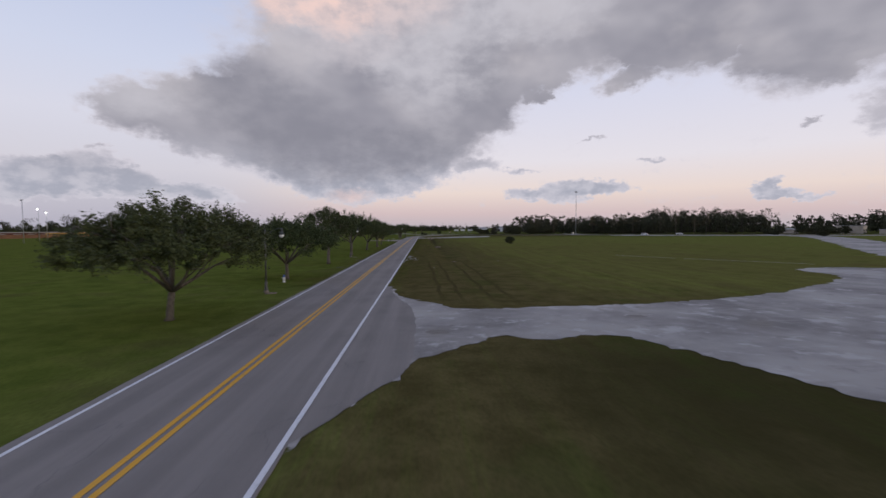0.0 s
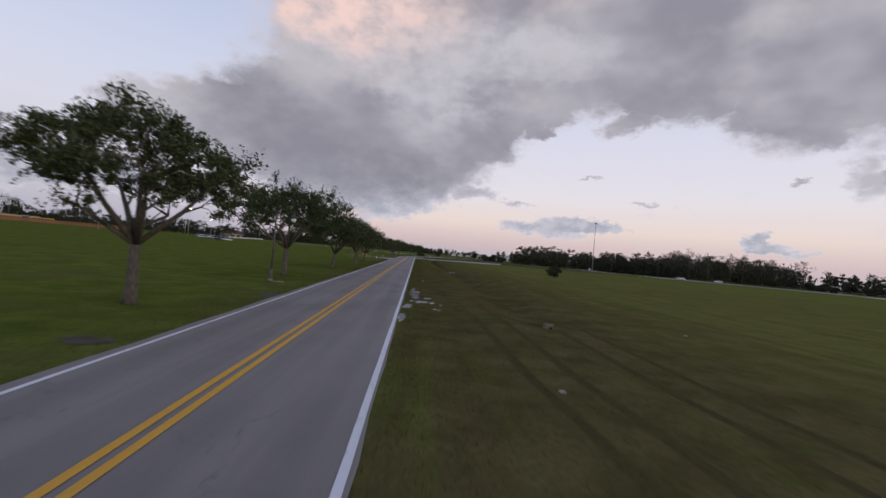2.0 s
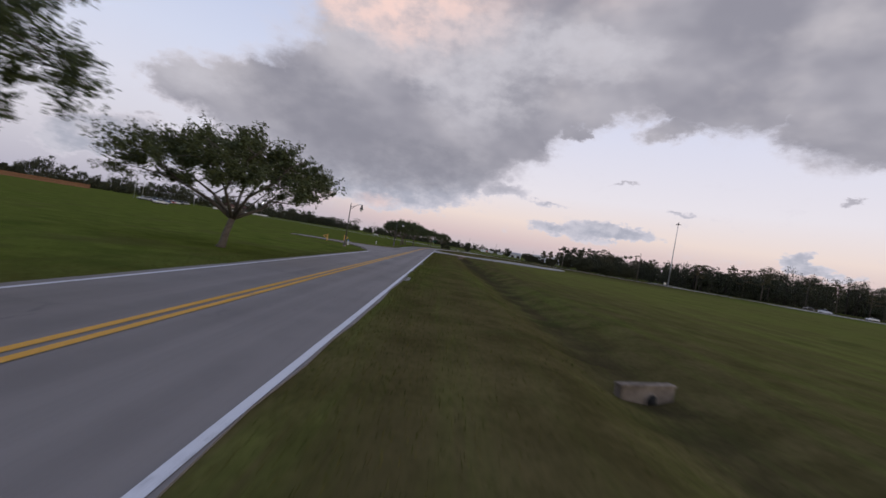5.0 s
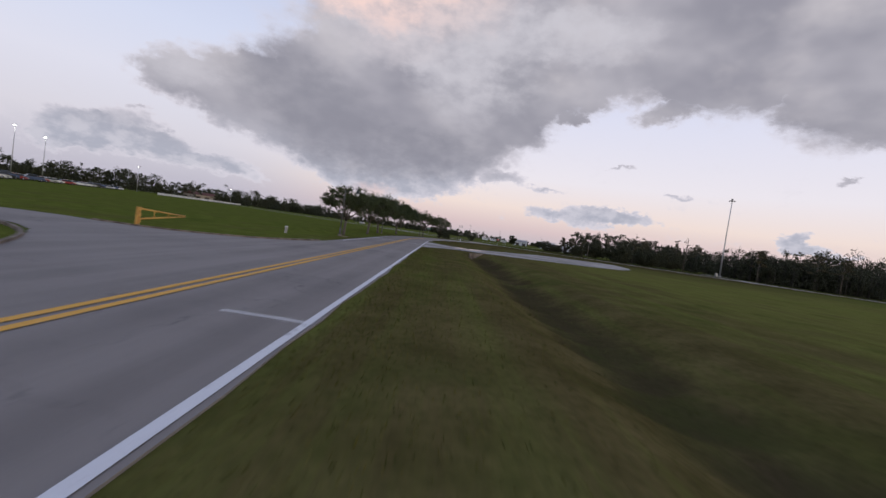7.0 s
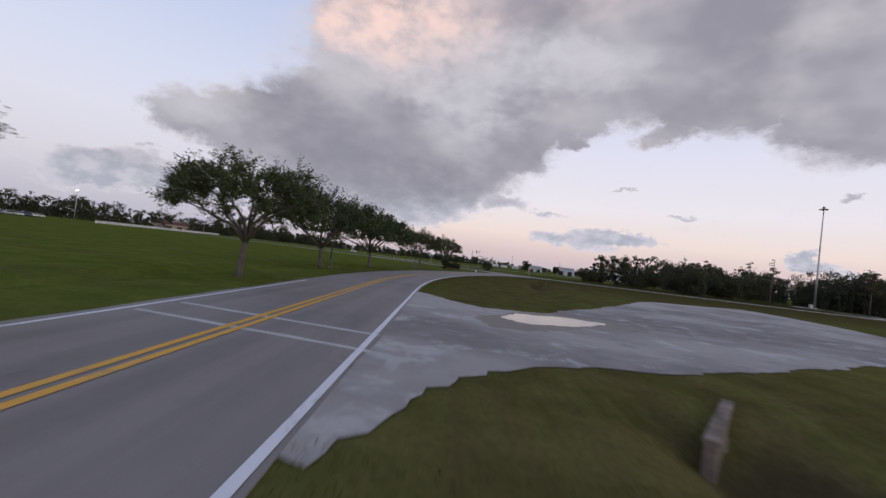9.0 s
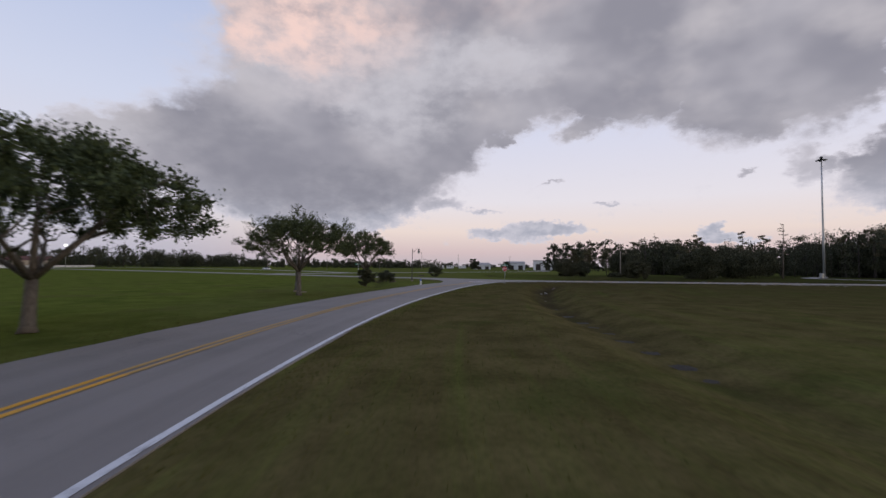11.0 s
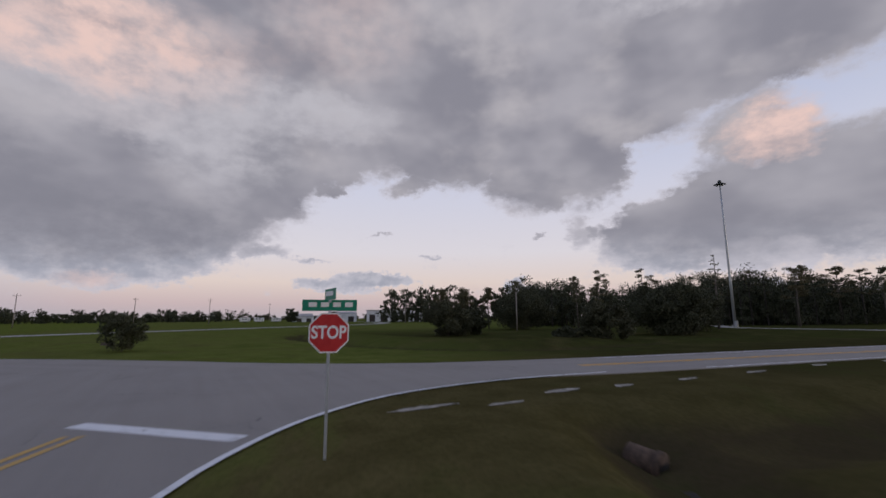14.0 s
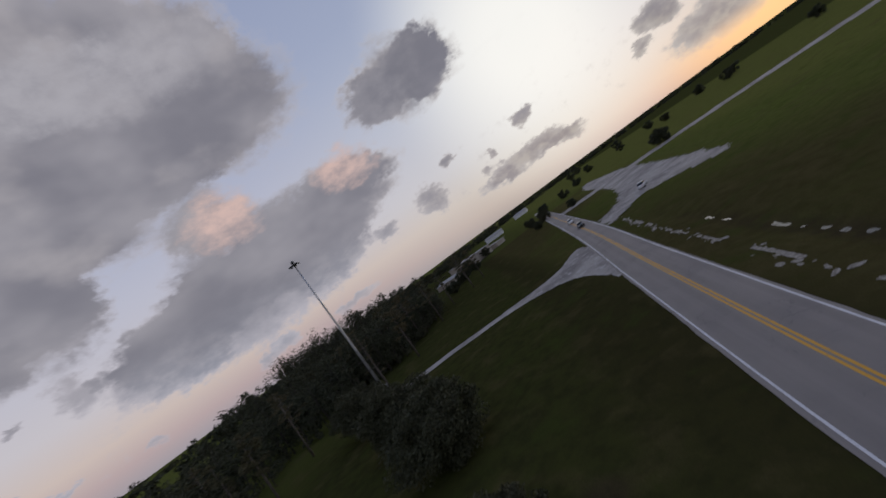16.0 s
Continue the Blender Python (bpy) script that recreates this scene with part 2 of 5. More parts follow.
k.t.links.new(back.outputs[0], k.n("ShaderNodeOutputWorld").inputs["Surface"])

lamp = new("sun", bpy.data.lights.new("sun", "SUN"))
lamp.data.energy, lamp.data.angle, lamp.data.color = 0.5, radians(12), (1.0, .80, .58)
a, e = radians(SUN_AZ), radians(6.0)
lamp.matrix_world = look((0, 0, 60), (-math.sin(a) * 60, -math.cos(a) * 60, 60 - 60 * math.tan(e)))

# ---------------------------------------------------------------- materials
PAL = {}


def material(name, build, rough=0.9, metal=0.0, sheen=0.3):
    """build(net, position) gives a colour socket or tuple and optionally a height socket and a roughness socket."""
    mat = bpy.data.materials.new(name)
    mat.use_nodes = True
    net = Net(mat.node_tree)
    pos = net.n("ShaderNodeTexCoord").outputs["Object"]
    got = build(net, pos)
    got = got if isinstance(got, tuple) and isinstance(got[0], (bpy.types.NodeSocket, tuple)) else (got,)
    bsdf = net.n("ShaderNodeBsdfPrincipled", ins={"Roughness": rough, "Metallic": metal, "Specular IOR Level": sheen})
    col = got[0]
    net.put(bsdf, "Base Color", col if isinstance(col, bpy.types.NodeSocket) else (*col, 1.0))
    if len(got) > 1 and got[1] is not None:
        bump = net.n("ShaderNodeBump", ins={"Height": got[1], "Strength": 0.6, "Distance": 0.03})
        net.put(bsdf, "Normal", bump.outputs[0])
    if len(got) > 2:
        net.put(bsdf, "Roughness", got[2])
    net.t.links.new(bsdf.outputs[0], net.n("ShaderNodeOutputMaterial").inputs["Surface"])
    PAL[name] = mat
    return mat


def grass_look(n, p):
    xyz = n.n("ShaderNodeSeparateXYZ", ins={"Vector": p})
    x, y = xyz.outputs[0], xyz.outputs[1]
    bent = n.m("MULTIPLY", n.step(y, 246.0, 254.0), n.step(y, 346.0, 336.0))                      # mowing lines follow the bend
    dx, dy = n.m("SUBTRACT", 160.0, x), n.m("SUBTRACT", y, 250.0)
    ring = n.m("SUBTRACT", 160.0, n.m("SQRT", n.m("ADD", n.m("MULTIPLY", dx, dx), n.m("MULTIPLY", dy, dy))))
    arc = n.m("ADD", 250.0, n.m("MULTIPLY", n.m("ARCTAN2", dy, dx), 160.0))
    u = n.m("ADD", n.m("MULTIPLY", bent, ring), n.m("MULTIPLY", n.m("SUBTRACT", 1.0, bent), x))
    w = n.m("ADD", n.m("MULTIPLY", bent, arc), n.m("MULTIPLY", n.m("SUBTRACT", 1.0, bent), y))
    q = n.n("ShaderNodeCombineXYZ", ins={"X": u, "Y": w, "Z": 0.0}).outputs[0]
    big = n.noise(p, 0.035, 3)
    mid = n.noise(p, 0.5, 5, 0.65)
    small = n.noise(p, 7.0, 4, 0.7)
    streak = n.noise(n.v("MULTIPLY", q, (0.9, 0.030, 1.0)), 1.0, 6, 0.68)
    comb = n.noise(n.v("MULTIPLY", q, (4.5, 0.16, 1.0)), 1.0, 4, 0.6)
    green = n.mix(n.step(mid, 0.28, 0.72), (.086, .106, .022), (.134, .150, .038))
    green = n.mix(n.step(big, 0.35, 0.7, 0.0, 0.6), green, (.118, .122, .036))
    green = n.mix(n.step(x, -6.0, -12.0, 0.0, 0.75), green, n.mix(n.step(mid, 0.28, 0.72), (.082, .108, .018), (.136, .158, .030)))
    brown = n.mix(n.step(mid, 0.3, 0.7), (.072, .056, .023), (.128, .100, .044))
    xs = n.m("ADD", u, n.m("MULTIPLY", n.m("SUBTRACT", n.noise(n.v("MULTIPLY", p, (.6, .12, 1.0)), 1.0, 5, .65), 0.5), 9.0))
    side = n.m("MULTIPLY", n.step(xs, -2.6, 2.4), n.step(u, 130.0, 60.0))
    zone = n.m("MAXIMUM", n.step(y, 165.0, 105.0, 0.60, 0.86), n.step(y, 248.0, 285.0, 0.0, 0.88))
    far = n.step(u, 9.0, 26.0, 0.0, 0.16)
    side = n.m("MULTIPLY", side, n.step(y, 354.0, 338.0))
    dry = n.m("ADD", n.m("MULTIPLY", side, n.m("SUBTRACT", zone, far)), n.m("MULTIPLY", n.m("SUBTRACT", streak, 0.5), n.m("MULTIPLY", n.step(y, 348.0, 322.0, 0.25, 1.8), n.step(x, 26.0, 44.0, 1.0, 0.3))))
    dry = n.m("ADD", dry, n.m("MULTIPLY", n.m("SUBTRACT", comb, 0.5), n.step(y, 345.0, 325.0, 0.05, 0.6)))
    dry = n.m("ADD", dry, n.m("MULTIPLY", n.m("SUBTRACT", big, 0.5), 0.9))
    # bed colour: brown mud; past y 340, dark plants and deep shade painted in
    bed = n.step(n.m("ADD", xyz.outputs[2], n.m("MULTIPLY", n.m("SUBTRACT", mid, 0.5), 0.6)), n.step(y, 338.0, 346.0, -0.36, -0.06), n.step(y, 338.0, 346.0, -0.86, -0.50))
    ruts = None
    bow = n.m("ADD", n.m("ADD", x, n.m("MULTIPLY", y, .022)), n.m("MULTIPLY", n.noise(n.v("MULTIPLY", p, (.0, .10, .0)), 1.0, 2), .9))
    for c in (6.35, 7.9, 10.3, 11.9):
        r = n.step(n.m("ABSOLUTE", n.m("SUBTRACT", bow, c)), 0.26, 0.10)
        ruts = r if ruts is None else n.m("MAXIMUM", ruts, r)
    ruts = n.m("MULTIPLY", n.m("MULTIPLY", ruts, n.m("MULTIPLY", n.step(y, 30.0, 38.0), n.step(y, 86.0, 62.0))), n.step(mid, 0.35, 0.6))
    # drier grass plus the dimness of a backlit field, both darkened into the colour
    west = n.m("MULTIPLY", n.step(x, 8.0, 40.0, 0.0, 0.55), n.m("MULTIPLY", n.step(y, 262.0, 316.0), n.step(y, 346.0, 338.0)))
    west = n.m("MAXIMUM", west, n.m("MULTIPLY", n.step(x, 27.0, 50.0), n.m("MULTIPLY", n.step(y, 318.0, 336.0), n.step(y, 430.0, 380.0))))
    # near right corner: browner grass, with lens falloff darkened into the colour
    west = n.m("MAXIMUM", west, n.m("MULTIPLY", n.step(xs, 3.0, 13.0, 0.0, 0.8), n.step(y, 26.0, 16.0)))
    col = n.mix(n.m("MULTIPLY", n.step(dry, 0.05, 0.90), 0.92), green, brown)
    open_field = n.m("MULTIPLY", n.step(xs, 8.0, 28.0), n.m("MULTIPLY", n.step(y, 26.0, 44.0), n.step(y, 262.0, 236.0)))
    col = n.mix(n.m("MULTIPLY", open_field, n.step(streak, 0.3, 0.7, 0.75, 0.3)), col, (.172, .172, .046))
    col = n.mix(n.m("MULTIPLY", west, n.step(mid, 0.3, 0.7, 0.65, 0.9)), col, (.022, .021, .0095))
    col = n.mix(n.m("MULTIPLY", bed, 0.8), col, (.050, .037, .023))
    patchy = n.noise(p, 0.17, 5, 0.62)
    col = n.mix(n.step(patchy, 0.50, 0.68, 0.0, 0.42), col, (.100, .080, .036))
    col = n.mix(n.step(patchy, 0.46, 0.32, 0.0, 0.40), col, (.048, .066, .015))
    col = n.mix(n.m("MULTIPLY", ruts, 0.55), col, (.034, .026, .015))
    col = n.mix(n.step(small, 0.35, 0.75, 0.0, 0.45), col, (.026, .030, .010))
    h = n.m("ADD", n.m("MULTIPLY", small, 1.4), n.noise(p, 26.0, 3))
    return col, h


def asphalt_look(n, p, base=(.182, .162, .148), patch=(.226, .203, .186)):
    uv = n.n("ShaderNodeUVMap").outputs[0]
    xyz = n.n("ShaderNodeSeparateXYZ", ins={"Vector": uv})
    long = n.noise(n.v("MULTIPLY", uv, (1.3, 0.05, 1.0)), 1.0, 5, 0.6)
    blot = n.noise(uv, 0.22, 5, 0.6)
    grit = n.noise(p, 60.0, 3, 0.7)
    col = n.mix(n.step(long, 0.3, 0.7), base, patch)
    lane = n.m("ABSOLUTE", n.m("SUBTRACT", n.m("ABSOLUTE", n.m("SUBTRACT", n.m("ABSOLUTE", xyz.outputs[0]), 1.7)), 0.85))
    col = n.mix(n.m("MULTIPLY", n.step(lane, 0.55, 0.10), n.step(blot, 0.3, 0.7, 0.15, 0.5)), col, tuple(v * 0.72 for v in base))
    col = n.mix(n.step(blot, 0.52, 0.8, 0.0, 0.5), col, (.135, .122, .118))
    col = n.mix(n.step(grit, 0.3, 0.75, 0.0, 0.35), col, (.28, .26, .255))
    old = n.n("ShaderNodeSeparateXYZ", ins={"Vector": p}).outputs[1]
    col = n.mix(n.step(old, 225.0, 320.0, 0.0, 0.4), col, (.268, .246, .228))
    crack = n.n("ShaderNodeTexVoronoi", feature="DISTANCE_TO_EDGE", ins={"Vector": n.v("ADD", uv, n.v("SCALE", n.noise(uv, 0.9, 3, color=True), 1.6)), "Scale": 0.22}).outputs["Distance"]
    col = n.mix(n.m("MULTIPLY", n.step(crack, 0.006, 0.001), n.step(blot, 0.45, 0.6, 0.0, 0.5)), col, (.07, .065, .07))
    return col, n.m("MULTIPLY", grit, 0.35), n.step(blot, 0.3, 0.8, 0.72, 0.9)


def gravel_look(n, p):
    big = n.noise(p, 0.10, 4, 0.6)
    mid = n.noise(p, 0.9, 6, 0.7)
    grit = n.noise(p, 30.0, 4, 0.75)
    col = n.mix(n.step(big, 0.35, 0.65), (.175, .161, .152), (.36, .337, .312))
    col = n.mix(n.step(mid, 0.5, 0.72, 0.0, 0.6), col, (.36, .345, .34))
    col = n.mix(n.step(mid, 0.45, 0.2, 0.0, 0.55), col, (.13, .115, .11))
    rut = n.noise(n.v("MULTIPLY", p, (.16, .9, 1.0)), 1.0, 5, .65)
    col = n.mix(n.step(rut, .55, .75, 0.0, .55), col, (.40, .385, .37))
    col = n.mix(n.step(rut, .42, .25, 0.0, .5), col, (.12, .105, .10))
    blot = n.noise(p, 0.42, 5, 0.7)
    col = n.mix(n.step(blot, .54, .64, 0.0, .8), col, (.44, .42, .405))
    col = n.mix(n.step(blot, .40, .30, 0.0, .4), col, (.12, .108, .104))
    col = n.mix(n.step(grit, 0.35, 0.8, 0.0, 0.3), col, (.34, .33, .33))
    return col, n.m("ADD", grit, n.m("MULTIPLY", mid, 1.2))


def paint_look(col, worn):
    def build(n, p):
        a = n.noise(p, 5.0, 6, 0.75)
        b = n.noise(p, 0.5, 3)
        c = n.mix(n.step(n.m("ADD", a, n.m("MULTIPLY", b, 0.5)), 0.80, 0.98), col, worn)
        return n.mix(n.step(n.noise(p, 40.0, 3), 0.4, 0.8, 0.0, 0.25), c, worn), n.m("MULTIPLY", a, 0.3)
    return build


def tint(col, other, scale=3.0, fine=40.0):
    def build(n, p):
        c = n.mix(n.step(n.noise(p, scale, 5, 0.6), 0.3, 0.7), col, other)
        return c, n.m("MULTIPLY", n.noise(p, fine, 4), 0.5)
    return build


def leaf_look(a, b):
    def build(n, p):
        r = n.n("ShaderNodeNewGeometry").outputs["Random Per Island"]
        o = n.n("ShaderNodeObjectInfo").outputs["Random"]
        c = n.mix(r, a, b)
        return n.mix(n.m("MULTIPLY", o, 0.35), c, (b[0] * 1.25, b[1] * 0.95, b[2] * 0.9))
    return build


def bark_look(n, p):
    s = n.noise(n.v("MULTIPLY", p, (6, 6, 1.1)), 3.0, 5, 0.65)
    return n.mix(n.step(s, 0.3, 0.7), (.055, .046, .038), (.15, .130, .110)), s


def glow_material(name, col, strength):
    mat = bpy.data.materials.new(name)
    mat.use_nodes = True
    net = Net(mat.node_tree)
    em = net.n("ShaderNodeEmission", ins={"Color": (*col, 1), "Strength": strength})
    net.t.links.new(em.outputs[0], net.n("ShaderNodeOutputMaterial").inputs["Surface"])
    PAL[name] = mat
    return mat


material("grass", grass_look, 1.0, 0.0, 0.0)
material("asphalt", asphalt_look, 0.85, 0.0, 0.22)
material("asphalt_pale", lambda n, p: asphalt_look(n, p, (.27, .25, .24), (.33, .31, .295)), 0.85)
material("gravel", gravel_look, 0.92)
material("white_paint", paint_look((.66, .66, .68), (.30, .29, .30)), 0.6)
material("yellow_paint", paint_look((.62, .315, .022), (.34, .22, .09)), 0.6)
material("yellow_faded", paint_look((.44, .27, .075), (.27, .225, .17)), 0.7)
material("leaf", leaf_look((.022, .034, .012), (.066, .088, .030)), 0.7)
material("leaf_dark", leaf_look((.020, .026, .013), (.056, .062, .030)), 0.75)
material("leaf_cypress", leaf_look((.045, .050, .022), (.095, .085, .040)), 0.75)
material("bark", bark_look, 0.95)
material("bark_dark", tint((.028, .024, .020), (.055, .047, .040), 2.0), 0.95)
material("bark_pale", tint((.22, .20, .18), (.36, .33, .30), 2.0), 0.9)
material("metal_dark", tint((.045, .05, .05), (.075, .08, .08)), 0.5, 0.6)
material("galvanised", tint((.36, .37, .38), (.46, .47, .48)), 0.45, 0.7)
material("concrete", tint((.26, .25, .24), (.40, .385, .36), 1.2), 0.9)
material("concrete_dirty", tint((.085, .068, .052), (.23, .19, .155), 1.6), 0.95)
material("pipe_rust", tint((.050, .036, .028), (.13, .085, .060), 4.0), 0.9)
# near-black, paints the shade inside pipes that are capped solid
material("pipe_hollow_shade", tint((.010, .010, .010), (.022, .021, .020)), 0.9)
material("seam", paint_look((.50, .485, .475), (.27, .25, .245)), 0.8)
material("stone_pale", tint((.15, .135, .112), (.38, .35, .305), 2.5), 0.95)
material("wet_grit", tint((.085, .075, .068), (.12, .105, .098), 1.5), 0.45)
material("soil", tint((.042, .033, .023), (.085, .068, .050), 1.5), 0.95)
# one dark colour for the south ditch's mud and the north ditch's painted shade
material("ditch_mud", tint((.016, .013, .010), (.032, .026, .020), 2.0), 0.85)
material("water", lambda n, p: ((.035, .032, .028), n.m("MULTIPLY", n.noise(p, 3.0, 3), 0.03)), 0.10, 0.0, 0.35)
glow_material("lamp_white", (1.0, .96, .92), 30.0)

# ---------------------------------------------------------------- building helpers


def mesh_of(name, verts, faces, mats, smooth=False):
    me = bpy.data.meshes.new(name)
    me.from_pydata(verts, [], faces)
    for m in (mats if isinstance(mats, (list, tuple)) else [mats]):
        me.materials.append(PAL[m])
    if smooth:
        me.shade_smooth()
    me.update()
    return me


def thing(name, label, category, group="", m=None):
    ob = tagged(new(name), label, category, group)
    ob.empty_display_size = 0.2
    if m is not None:
        ob.matrix_world = m
    return ob


def part(name, bm, mat, parent, label=""):
    """Links a bmesh as one mesh object under a thing or a part."""
    me = bpy.data.meshes.new(name)
    bm.to_mesh(me)
    bm.free()
    me.materials.append(PAL[mat])
    ob = new(name, me)
    ob.parent = parent
    return tagged(ob, label)


def raw_part(name, me, parent, label=""):
    ob = new(name, me)
    ob.parent = parent
    return tagged(ob, label)


def box(sx, sy, sz, at=(0, 0, 0), bevel=0.0, bm=None, turn=None):
    """A bevelled box that stands on at."""
    own = bm or bmesh.new()
    got = bmesh.ops.create_cube(own, size=1.0)["verts"]
    bmesh.ops.scale(own, vec=(sx, sy, sz), verts=got)
    bmesh.ops.translate(own, vec=(0, 0, sz / 2), verts=got)
    if turn is not None:
        bmesh.ops.transform(own, matrix=turn, verts=got)
    bmesh.ops.translate(own, vec=at, verts=got)
    if bevel:
        edges = {e for v in got for e in v.link_edges}
        bmesh.ops.bevel(own, geom=list(edges), offset=bevel, segments=2, affect="EDGES", profile=0.6)
    return own


def tube(points, radii, seg=8, bm=None, cap=True):
    """A tapered tube along points."""
    own = bm or bmesh.new()
    rings = []
    pts = [Vector(p) for p in points]
    for i, p in enumerate(pts):
        d = (pts[min(i + 1, len(pts) - 1)] - pts[max(i - 1, 0)]).normalized()
        side = d.cross(Vector((0.31, 0.95, 0.05)))
        side = side.normalized() if side.length > 1e-3 else Vector((1, 0, 0))
        up = d.cross(side)
        rings.append([own.verts.new(p + radii[i] * (side * math.cos(6.2832 * j / seg) + up * math.sin(6.2832 * j / seg))) for j in range(seg)])
    for r0, r1 in zip(rings, rings[1:]):
        for j in range(seg):
            own.faces.new((r0[j], r0[(j + 1) % seg], r1[(j + 1) % seg], r1[j]))
    if cap:
        own.faces.new(rings[0][::-1])
        own.faces.new(rings[-1])
    for f in own.faces:
        f.smooth = True
    return own


def turned(profile, seg=16, bm=None, at=(0, 0, 0)):
    """A turned shape from (radius, height) pairs."""
    own = bm or bmesh.new()
    rings = [[own.verts.new((at[0] + r * math.cos(6.2832 * j / seg), at[1] + r * math.sin(6.2832 * j / seg), at[2] + z)) for j in range(seg)] for r, z in profile]
    for r0, r1 in zip(rings, rings[1:]):
        for j in range(seg):
            own.faces.new((r0[j], r0[(j + 1) % seg], r1[(j + 1) % seg], r1[j]))
    own.faces.new(rings[0][::-1])
    own.faces.new(rings[-1])
    for f in own.faces:
        f.smooth = True
    return own


def spline(ctrl, step=2.0):
    """Evenly spaced points on a smooth line through ctrl."""
    c = [np.array(p, float) for p in ctrl]
    c = [2 * c[0] - c[1], *c, 2 * c[-1] - c[-2]]
    out = []
    for p0, p1, p2, p3 in zip(c, c[1:], c[2:], c[3:]):
        n = max(2, int(np.linalg.norm(p2 - p1) / step))
        for s in np.arange(n) / n:
            out.append(0.5 * (2 * p1 + (p2 - p0) * s + (2 * p0 - 5 * p1 + 4 * p2 - p3) * s ** 2 + (3 * p1 - p0 - 3 * p2 + p3) * s ** 3))
    out.append(c[-2])
    return np.array(out)


def along(line):
    """Unit vectors to the right of a line at its points, and the length so far."""
    d = np.gradient(line, axis=0)
    d /= np.linalg.norm(d, axis=1)[:, None]
    return np.c_[d[:, 1], -d[:, 0]], np.r_[0, np.cumsum(np.linalg.norm(np.diff(line, axis=0), axis=1))]


def band(name, line, left, right, z, mat, label="", category="", jag=0.0, kind="structure", cols=1, thick=0.0):
    """A strip of ground between two offsets of a line, with lengths in its UV map."""
    side, length = along(line)
    rows = []
    for i, (p, s) in enumerate(zip(line, side)):
        lo = left + (jag * (noise.noise(Vector((p[0] * .8, p[1] * .8, 3.1))) + .6 * noise.noise(Vector((p[0] * 2.7, p[1] * 2.7, 9.1)))) if jag else 0)
        hi = right + (jag * (noise.noise(Vector((p[0] * .8, p[1] * .8, 7.7))) + .6 * noise.noise(Vector((p[0] * 2.7, p[1] * 2.7, 1.1)))) if jag else 0)
        rows.append([(lo + (hi - lo) * c / cols) for c in range(cols + 1)])
    verts, faces, uv = [], [], []
    for i, row in enumerate(rows):
        for o in row:
            verts.append((line[i][0] + side[i][0] * o, line[i][1] + side[i][1] * o, z))
            uv.append((o, length[i]))
    w = cols + 1
    for i in range(len(rows) - 1):
        for c in range(cols):
            j = i * w + c
            faces.append((j, j + 1, j + w + 1, j + w))
    if thick:
        n = len(verts)
        for i in range(len(rows)):
            for o in (0, cols):
                v = verts[i * w + o]
                verts.append((v[0], v[1], z - thick))
                uv.append(uv[i * w + o])
        for i in range(len(rows) - 1):
            a0, a1, b0, b1 = i * w, (i + 1) * w, n + i * 2, n + (i + 1) * 2
            faces.append((a0, a1, b1, b0))
            faces.append((a0 + cols, b0 + 1, b1 + 1, a1 + cols))
    me = mesh_of(name, verts, faces, mat)
    lay = me.uv_layers.new(name="UVMap")
    for loop in me.loops:
        lay.data[loop.index].uv = uv[loop.vertex_index]
    ob = new(name, me)
    return tagged(ob, label, category, kind=kind)


def sheet(name, ctrl, z, mat, label, category, jag=0.35, step=0.6, kind="structure"):
    """A flat patch of ground with an uneven rim."""
    rim = spline([*ctrl, ctrl[0]], step)[:-1]
    side, _ = along(rim)
    pts = []
    for p, s in zip(rim, side):
        w = jag * (noise.noise(Vector((p[0] * .45, p[1] * .45, 5.5))) + .8 * noise.noise(Vector((p[0] * 1.9, p[1] * 1.9, 2.2))) + .8 * noise.noise(Vector((p[0] * 4.2, p[1] * 4.2, 4.2))))
        pts.append((p[0] + s[0] * w, p[1] + s[1] * w, z))
    bm = bmesh.new()
    face = bm.faces.new([bm.verts.new(p) for p in pts])
    face.normal_update()
    if sum(a[0] * b[1] - b[0] * a[1] for a, b in zip(pts, pts[1:] + pts[:1])) < 0:
        face.normal_flip()
        face.normal_update()
    bmesh.ops.triangulate(bm, faces=[face])
    me = bpy.data.meshes.new(name)
    bm.to_mesh(me)
    bm.free()
    me.materials.append(PAL[mat])
    lay = me.uv_layers.new(name="UVMap")
    for loop in me.loops:
        lay.data[loop.index].uv = me.vertices[loop.vertex_index].co.xy
    return tagged(new(name, me), label, category, kind=kind)


# ---------------------------------------------------------------- ground and roads
W = 6.8                                   # between the edge lines
BEND = 163.4                              # radius of the bend, on the middle line
main_line = [(-W / 2, y) for y in np.arange(-120, 250, 2.0)]
main_line += [(160 - BEND * math.cos(t), 250 + BEND * math.sin(t)) for t in np.arange(0, 0.3501, 0.0125)]
main_line = np.vstack([np.array(main_line), spline([main_line[-1], (10.2, 316.2), (12.7, 322.2), (15.5, 328.0)], 1.5)[1:]])
keep = main_line[:, 1] < 309
mid_line = np.vstack([main_line[keep], spline([(8.75, 312.2), (10.3, 316.3), (12.0, 320.0), (13.7, 323.4), (15.5, 327.2), (17.3, 331.2), (18.8, 335.0)], 1.5)])
cross_line = spline([(420, 266.8), (300, 288.6), (160, 314.4), (97, 327.5), (60, 335.2), (36, 340.0), (25, 345.0), (13, 355.5), (-4, 368), (-30, 389), (-70, 420), (-140, 470), (-260, 540)], 2.0)
branch_line = spline([(-30, 391), (-16, 406), (2, 424), (20, 440), (38, 456), (58, 474), (82, 496), (108, 536), (122, 600), (128, 690)], 3.0)
back_line = spline([(-330, 640), (-150, 560), (-75, 505), (-40, 466), (-22, 440), (-9, 416)], 4.0)
